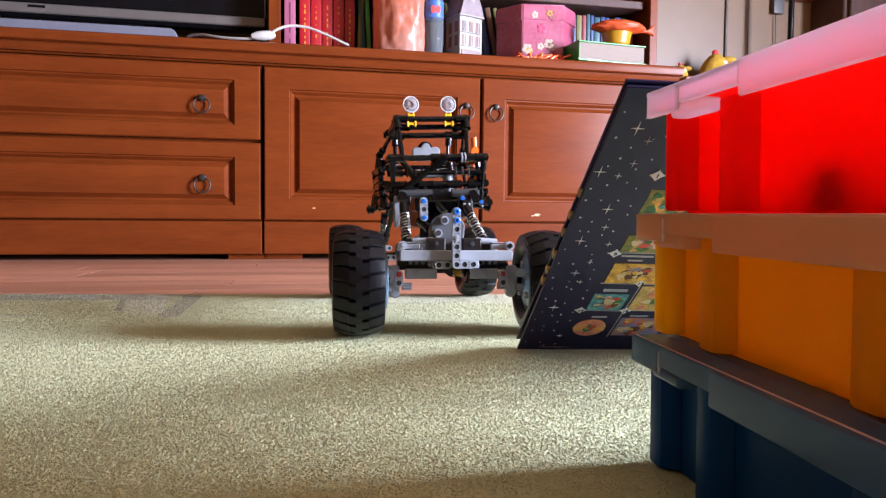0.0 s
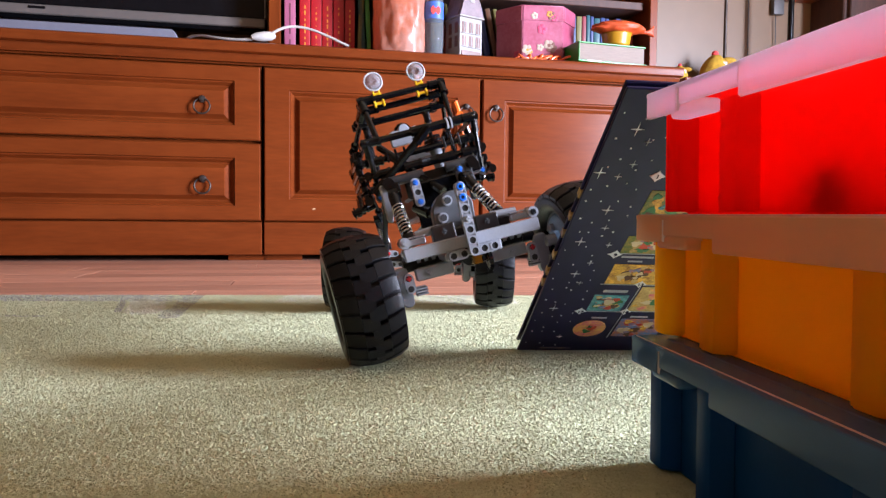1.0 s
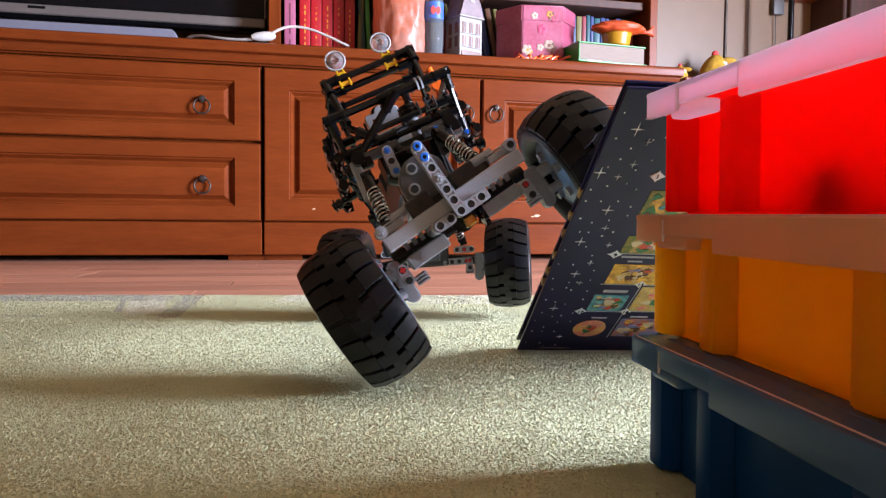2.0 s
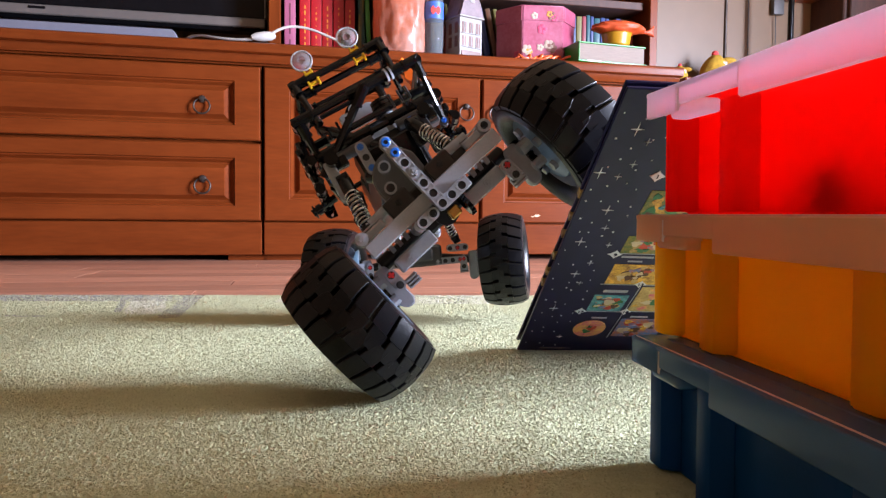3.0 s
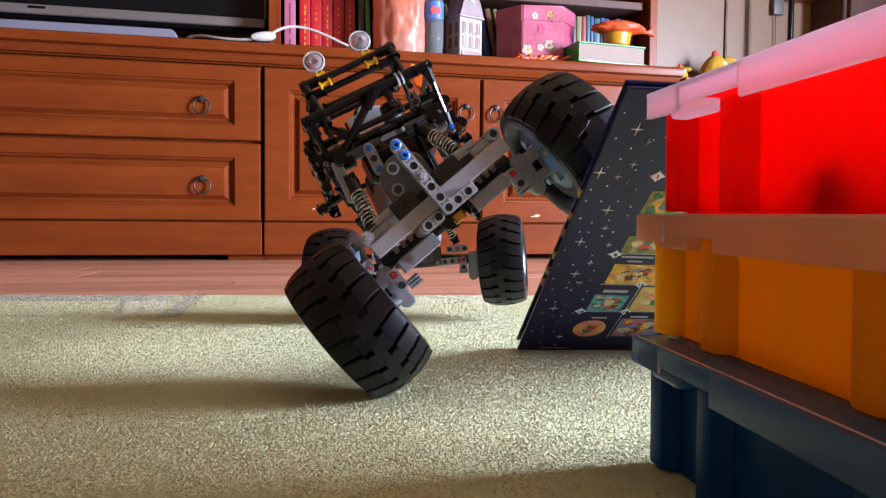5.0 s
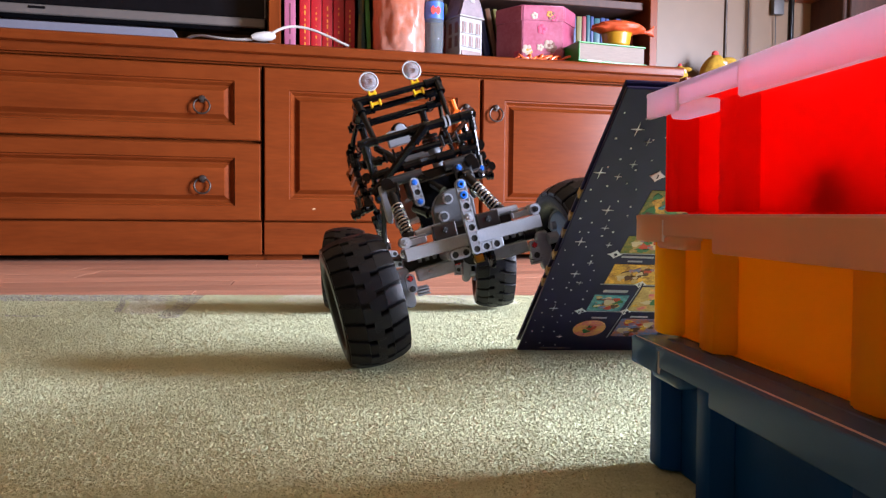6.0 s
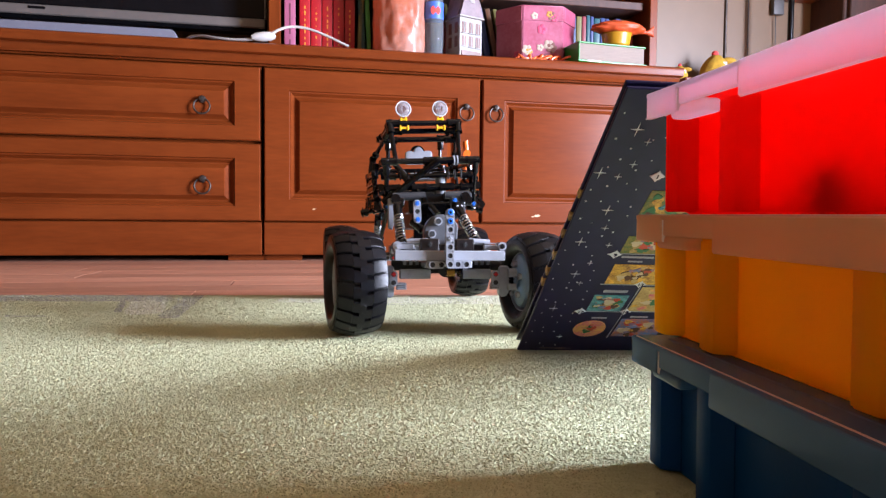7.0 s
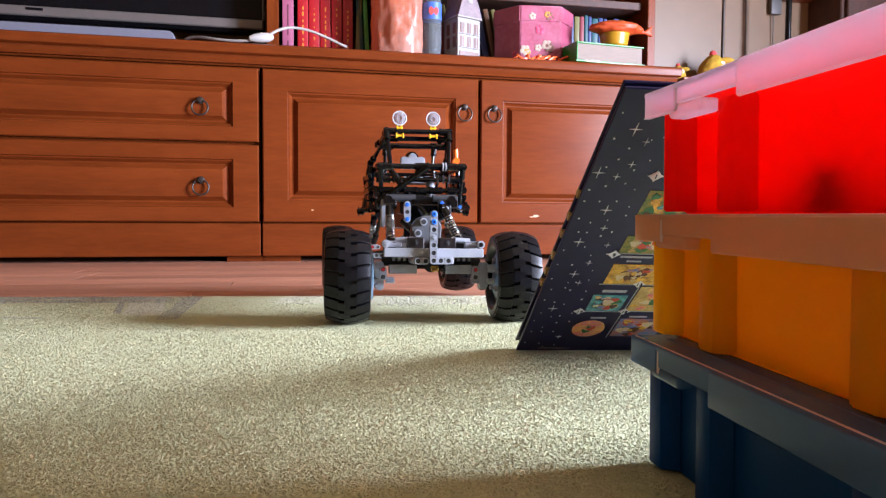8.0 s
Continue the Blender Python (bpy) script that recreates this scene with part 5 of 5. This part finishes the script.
def blob(x, z, rx, rz, tint, lift, wave, turn):
    bm = B()
    pts = []
    for a in np.linspace(0, 2 * math.pi, 14, endpoint=False):
        k = 1 + 0.22 * math.sin(3 * a + wave) + 0.12 * math.sin(5 * a + 2 * wave)
        u, v = rx * k * math.cos(a), rz * k * math.sin(a)
        pts.append((x + u * math.cos(turn) - v * math.sin(turn), z + u * math.sin(turn) + v * math.cos(turn)))
    add_prism(bm, pts, -lift, 0.0)
    return printed("painted_shape", bm, PRINT[tint])


def illustrate(x0, x1, z0, z1, tints, count, seed):
    """Fills a picture with small overlapping patches of colour, larger ones beneath."""
    rs = random.Random(seed)
    for k in range(count):
        size = (0.0052 - 0.0036 * k / count) * rs.uniform(0.8, 1.2)
        rx, rz = size * rs.uniform(0.7, 1.2), size * rs.uniform(0.7, 1.3)
        m = 1.3 * max(rx, rz)
        blob(rs.uniform(x0 + m, x1 - m), rs.uniform(z0 + m, z1 - m), rx, rz, tints[k % len(tints)], 0.00045 + 0.00003 * k, rs.uniform(0, 6), rs.uniform(0, 3))


illustrate(0.0425, 0.074, 0.1222, 0.1495, ("umber", "gold", "azure", "straw", "cream", "umber", "scarlet"), 20, 1)
illustrate(0.0405, 0.0665, 0.079, 0.1045, ("azure", "leaf", "straw", "cream", "scarlet", "teal", "umber"), 20, 2)
illustrate(0.0720, 0.096, 0.080, 0.118, ("straw", "cream", "gold", "rose", "leaf"), 14, 3)
illustrate(0.0725, 0.105, 0.0333, 0.0655, ("azure", "umber", "gold", "azure", "scarlet", "cream"), 22, 4)
illustrate(0.0395, 0.074, 0.2045, 0.2340, ("leaf", "umber", "gold", "leaf", "straw", "teal"), 20, 5)
illustrate(0.0412, 0.074, 0.1645, 0.1850, ("leaf", "scarlet", "cream", "straw", "azure"), 16, 6)
illustrate(0.0440, 0.0585, 0.036, 0.058, ("rose", "straw", "scarlet", "leaf"), 9, 7)
# unreadable titles as bars, white rules under the pictures
for x0, x1, z0, z1 in ((0.044, 0.066, 0.1585, 0.1615), (0.050, 0.060, 0.1530, 0.1555), (0.0452, 0.0632, 0.1090, 0.1140), (0.048, 0.060, 0.0655, 0.0685), (0.078, 0.092, 0.0685, 0.0715), (0.0185, 0.0452, 0.0058, 0.0082)):
    print_quad("title_bar", x0, x1, z0, z1 - (z1 - z0) * 0.3, DIM if z0 > 0.01 else PRINT["violet"])
for x0, x1, z in ((0.040, 0.106, 0.1208), (0.038, 0.070, 0.0772), (0.071, 0.110, 0.0785), (0.040, 0.105, 0.1632)):
    print_quad("rule", x0, x1, z, z + 0.0007, DIM)
bm = B()
for x0, x1, z0, z1, sh in ((0.0700, 0.0706, 0.030, 0.118, 0.0),):
    add_prism(bm, [(x0, z0), (x1, z0), (x1, z1), (x0, z1)], -0.0004, 0.0)
printed("divider", bm, DIM)


def lettering(text, x, z, size):
    curve = bpy.data.curves.new("number", "FONT")
    curve.body, curve.size, curve.extrude, curve.align_x, curve.align_y = text, size, 0.0002, "CENTER", "CENTER"
    tmp = bpy.data.objects.new("number_tmp", curve)
    mesh = bpy.data.meshes.new_from_object(tmp)
    bpy.data.objects.remove(tmp)
    mesh.materials.clear()
    mesh.materials.append(NIGHT)
    ob = new("number", mesh)
    ob.parent = book
    ob.matrix_local = pose(x, -0.0010, z, 90)
    return ob


for text, x, z in (("9", 0.0386, 0.1625), ("13", 0.0688, 0.1225), ("17", 0.0362, 0.0775), ("18", 0.0712, 0.0785), ("1", 0.0378, 0.2476)):
    bm = B()
    pts = []
    for k in range(16):
        q = 0.0046 if k % 4 == 0 else 0.0030
        pts.append((x + q * math.cos(k * math.pi / 8), z + q * 1.1 * math.sin(k * math.pi / 8)))
    add_prism(bm, pts, -0.0006, 0.0)
    printed("number_star", bm, STAR, "white star with a number")
    lettering(text, x, z, 0.0050)
# gilt stripes on the cover's long edge
for z in (0.222, 0.198, 0.178, 0.150, 0.128, 0.112):
    part("edge_stripe", add_box(B(), (0.0012, 0.0046 + (BH - z) * 0.008, z), (0.0030, 0.003 + (BH - z) * 0.012, 0.006), 0.0002), PRINT["straw"], book)

# ---- rug pile ----
PILE = translucent(island_tint(mat("pile_green", (0.52, 0.53, 0.32), 0.9, color2=(0.62, 0.64, 0.41), scale=22), 0.95, 1.05), (0.62, 0.61, 0.36), 0.40)
PILE_GREY = translucent(island_tint(mat("pile_grey", (0.26, 0.24, 0.24), 0.9, color2=(0.36, 0.34, 0.33), scale=22), 0.8, 1.15), (0.33, 0.31, 0.30), 0.4)
PILE_CREAM = translucent(island_tint(mat("pile_cream", (0.62, 0.59, 0.48), 0.9, color2=(0.72, 0.70, 0.60), scale=22), 0.88, 1.1), (0.70, 0.68, 0.58), 0.4)


def in_band(x, y, x0, y0, x1, y1, w):
    """Which points lie within w of the line from one point to another."""
    dx, dy = x1 - x0, y1 - y0
    u = np.clip(((x - x0) * dx + (y - y0) * dy) / (dx * dx + dy * dy), 0, 1)
    return np.hypot(x - x0 - u * dx, y - y0 - u * dy) < w


def rug_pile():
    rs = np.random.RandomState(5)
    pts = []
    for d0, d1, step in ((0.22, 0.45, 0.0016), (0.45, 0.72, 0.0020), (0.72, 1.03, 0.0026)):
        xs, ys = np.meshgrid(np.arange(-0.70 * d1 - 0.02, 0.62 * d1, step), np.arange(d0, d1, step))
        p = np.stack([xs.ravel(), ys.ravel()], 1)
        pts.append(np.column_stack([p + rs.uniform(-0.55, 0.55, p.shape) * step, np.full(len(p), step)]))
    pts = np.concatenate(pts)
    inv = RUG.inverted()
    x, y = pts[:, 0] * inv[0][0] + pts[:, 1] * inv[0][1] + inv[0][3], pts[:, 0] * inv[1][0] + pts[:, 1] * inv[1][1] + inv[1][3]
    keep = (y < -0.003) & (np.abs(pts[:, 0]) < 0.68 * pts[:, 1] + 0.02)
    x, y, step, wx, wy = x[keep], y[keep], pts[keep, 2], pts[keep, 0], pts[keep, 1]
    n = len(x)
    r, h = step * rs.uniform(0.55, 0.85, n), rs.uniform(0.0016, 0.0022, n)
    turn = rs.uniform(0, 6.28, n)
    lx, ly = rs.normal(0, 0.0009, n), rs.normal(0, 0.0009, n)
    v = np.zeros((n, 4, 3))
    for k in range(3):
        a = turn + k * 2.0944
        v[:, k, 0], v[:, k, 1], v[:, k, 2] = x + r * np.cos(a), y + r * np.sin(a), -0.0006
    v[:, 3, 0], v[:, 3, 1], v[:, 3, 2] = x + lx, y + ly, -0.0012 + h
    base = np.arange(n)[:, None, None] * 4
    tri = (base + np.array([[0, 1, 3], [1, 2, 3], [2, 0, 3]])[None]).reshape(-1, 3)
    mesh = bpy.data.meshes.new("pile")
    mesh.vertices.add(n * 4)
    mesh.vertices.foreach_set("co", v.astype(np.float32).ravel())
    mesh.loops.add(len(tri) * 3)
    mesh.loops.foreach_set("vertex_index", tri.astype(np.int32).ravel())
    mesh.polygons.add(len(tri))
    mesh.polygons.foreach_set("loop_start", np.arange(0, len(tri) * 3, 3, dtype=np.int32))
    which = np.zeros(n, np.int32)
    edge = (y > -0.075) & (wx < -0.34) & (rs.uniform(0, 1, n) < np.clip((-0.30 - wx) * 8, 0, 0.9))
    which[edge] = 1
    which[in_band(wx, wy, -0.352, 1.00, -0.303, 0.765, 0.012) & (rs.uniform(0, 1, n) < 0.85)] = 1
    which[in_band(wx, wy, -0.420, 1.00, -0.345, 0.80, 0.022) & (which == 0)] = 2
    which[in_band(wx, wy, -0.44, 0.96, -0.375, 0.80, 0.004)] = 1
    which[in_band(wx, wy, -0.56, 0.755, -0.44, 0.76, 0.006) & (rs.uniform(0, 1, n) < 0.6)] = 1
    curl = np.abs(np.hypot(wx + 0.05, (wy - 0.935) * 1.6) - 0.075) < 0.007
    which[curl & (rs.uniform(0, 1, n) < 0.5)] = 1
    which[(wx > -0.22) & (wx < 0.10) & (wy > 0.90) & ~curl & (rs.uniform(0, 1, n) < 0.75)] = 2
    mesh.polygons.foreach_set("material_index", np.repeat(which, 3))
    mesh.update()
    for m in (PILE, PILE_GREY, PILE_CREAM):
        mesh.materials.append(m)
    ob = new("pile", mesh)
    ob.parent = rug
    return tagged(ob, "dense short pale green pile", kind="stuff")


rug_pile()

# ---- laminate planks ----
PLANK = random_tint(mat("laminate_plank", (0.40, 0.17, 0.105), 0.38, color2=(0.56, 0.29, 0.19), scale=3.0, stretch=(1.0, 16, 1), bump=0.03, bump_scale=90), 0.72, 1.12)


def planks():
    width, length = 0.083, 1.18
    bm = B()
    add_box(bm, (0, 0, 0), (length - 0.0012, width - 0.0010, 0.010), 0.0006)
    mesh = shaded(bm, "plank", PLANK, smooth=False)
    rs = random.Random(8)
    y = -1.16
    while y < Y1 - width / 2:
        x = X0 - rs.uniform(0, length)
        while x < X1:
            a, b = max(x, X0), min(x + length, X1)
            ob = new("plank", mesh)
            ob.parent = floor_ob
            ob.location, ob.scale = ((a + b) / 2, y, FLOOR - 0.005), ((b - a) / length, 1, 1)
            x += length
        y += width


planks()


# ---- what moves ----
STEER = {0.0: (-3, 0), 0.5: (6, -6), 1.0: (3, -10), 1.5: (0, -12), 1.7: (-1, -13), 2.8: (-2, -15), 3.0: (-2, -15), 3.5: (-2, -15), 4.0: (-2, -15), 4.7: (-2, -15),
         5.8: (2, -10), 6.0: (4, -8), 6.5: (8, -4), 7.0: (7, 0), 7.5: (1, 0), 8.0: (-3, 0)}   # front and rear wheels, degrees
SLACK = {1.5: (0.0015, 0.0005), 1.7: (0.002, 0.001), 2.8: (0.0045, 0.002), 3.0: (0.0045, 0.002), 3.5: (0.0045, 0.002), 4.0: (0.0045, 0.002), 4.7: (0.0045, 0.002), 5.8: (0.001, 0.0005)}   # metres: the raised front wheel sinks in its hub, the loaded one is pressed inwards
LEAN = {1.0: (0.5, 0), 1.5: (2.0, 0), 1.7: (3.0, -1), 2.8: (5.5, -5), 3.0: (5.8, -5), 3.5: (5.8, -5), 4.0: (5.8, -5), 4.7: (5.8, -5), 5.8: (2.0, 0), 6.0: (0.8, 0)}   # rear axle: degrees, mm


def motions():
    roots, fronts, rears = [], [], []
    spins = {k: [] for k in WHEELS}
    struts = [[] for s in SHOCKS]
    rolled, last = 0.0, None
    for t, front in FRONT:
        sway, nod = SWAY[t]
        root = front @ Matrix.Translation(PIVOT) @ pose(0, 0, 0, 0, sway, 0) @ pose(0, 0, 0, nod) @ Matrix.Translation(-PIVOT)
        inv = root.inverted()
        roots.append((t, root))
        fronts.append((t, inv @ front))
        back = root @ Vector((0, WB, 0))
        ahead = Vector((root[0][1], root[1][1], 0)).normalized()
        lean, slide = LEAN.get(t, (0, 0))
        rear = Matrix.Translation((back.x + slide * 1e-3, back.y, R_T + X_W * math.sin(radians(lean)))) @ Matrix(((ahead.y, ahead.x, 0), (-ahead.x, ahead.y, 0), (0, 0, 1))).to_4x4() @ pose(0, 0, 0, 0, -lean, 0)
        rears.append((t, inv @ rear))
        if last is not None:
            rolled += math.degrees((Vector(last) - rear.translation).dot(ahead) / R_T)
        last = rear.translation.copy()
        for key, base, sx in (("fl", front, -1), ("fr", front, 1), ("rl", rear, -1), ("rr", rear, 1)):
            sink, shift = SLACK.get(t, (0, 0))
            turn, drop = (STEER[t][0], -0.003 - (sink if key == "fr" else 0)) if key[0] == "f" else (STEER[t][1], 0)
            across = sx * X_W + 0.0005 + (shift if key == "fl" else 0)
            spins[key].append((t, inv @ base @ Matrix.Translation((across, 0, drop)) @ pose(0, 0, 0, 0, 0, turn) @ pose(0, 0, 0, rolled)))
        for rows, (strut, which, low, high) in zip(struts, SHOCKS):
            foot = inv @ (rear if which else front) @ Vector(low)
            rows.append((t, Matrix.Translation(foot) @ (Vector(high) - foot).to_track_quat("Z", "X").to_matrix().to_4x4()))
    walk(truck, roots)
    walk(FRONT_AXLE, fronts)
    walk(REAR_AXLE, rears)
    for key, wheel in WHEELS.items():
        walk(wheel, spins[key])
    for rows, strut in zip(struts, SHOCKS):
        walk(strut[0], rows)


motions()
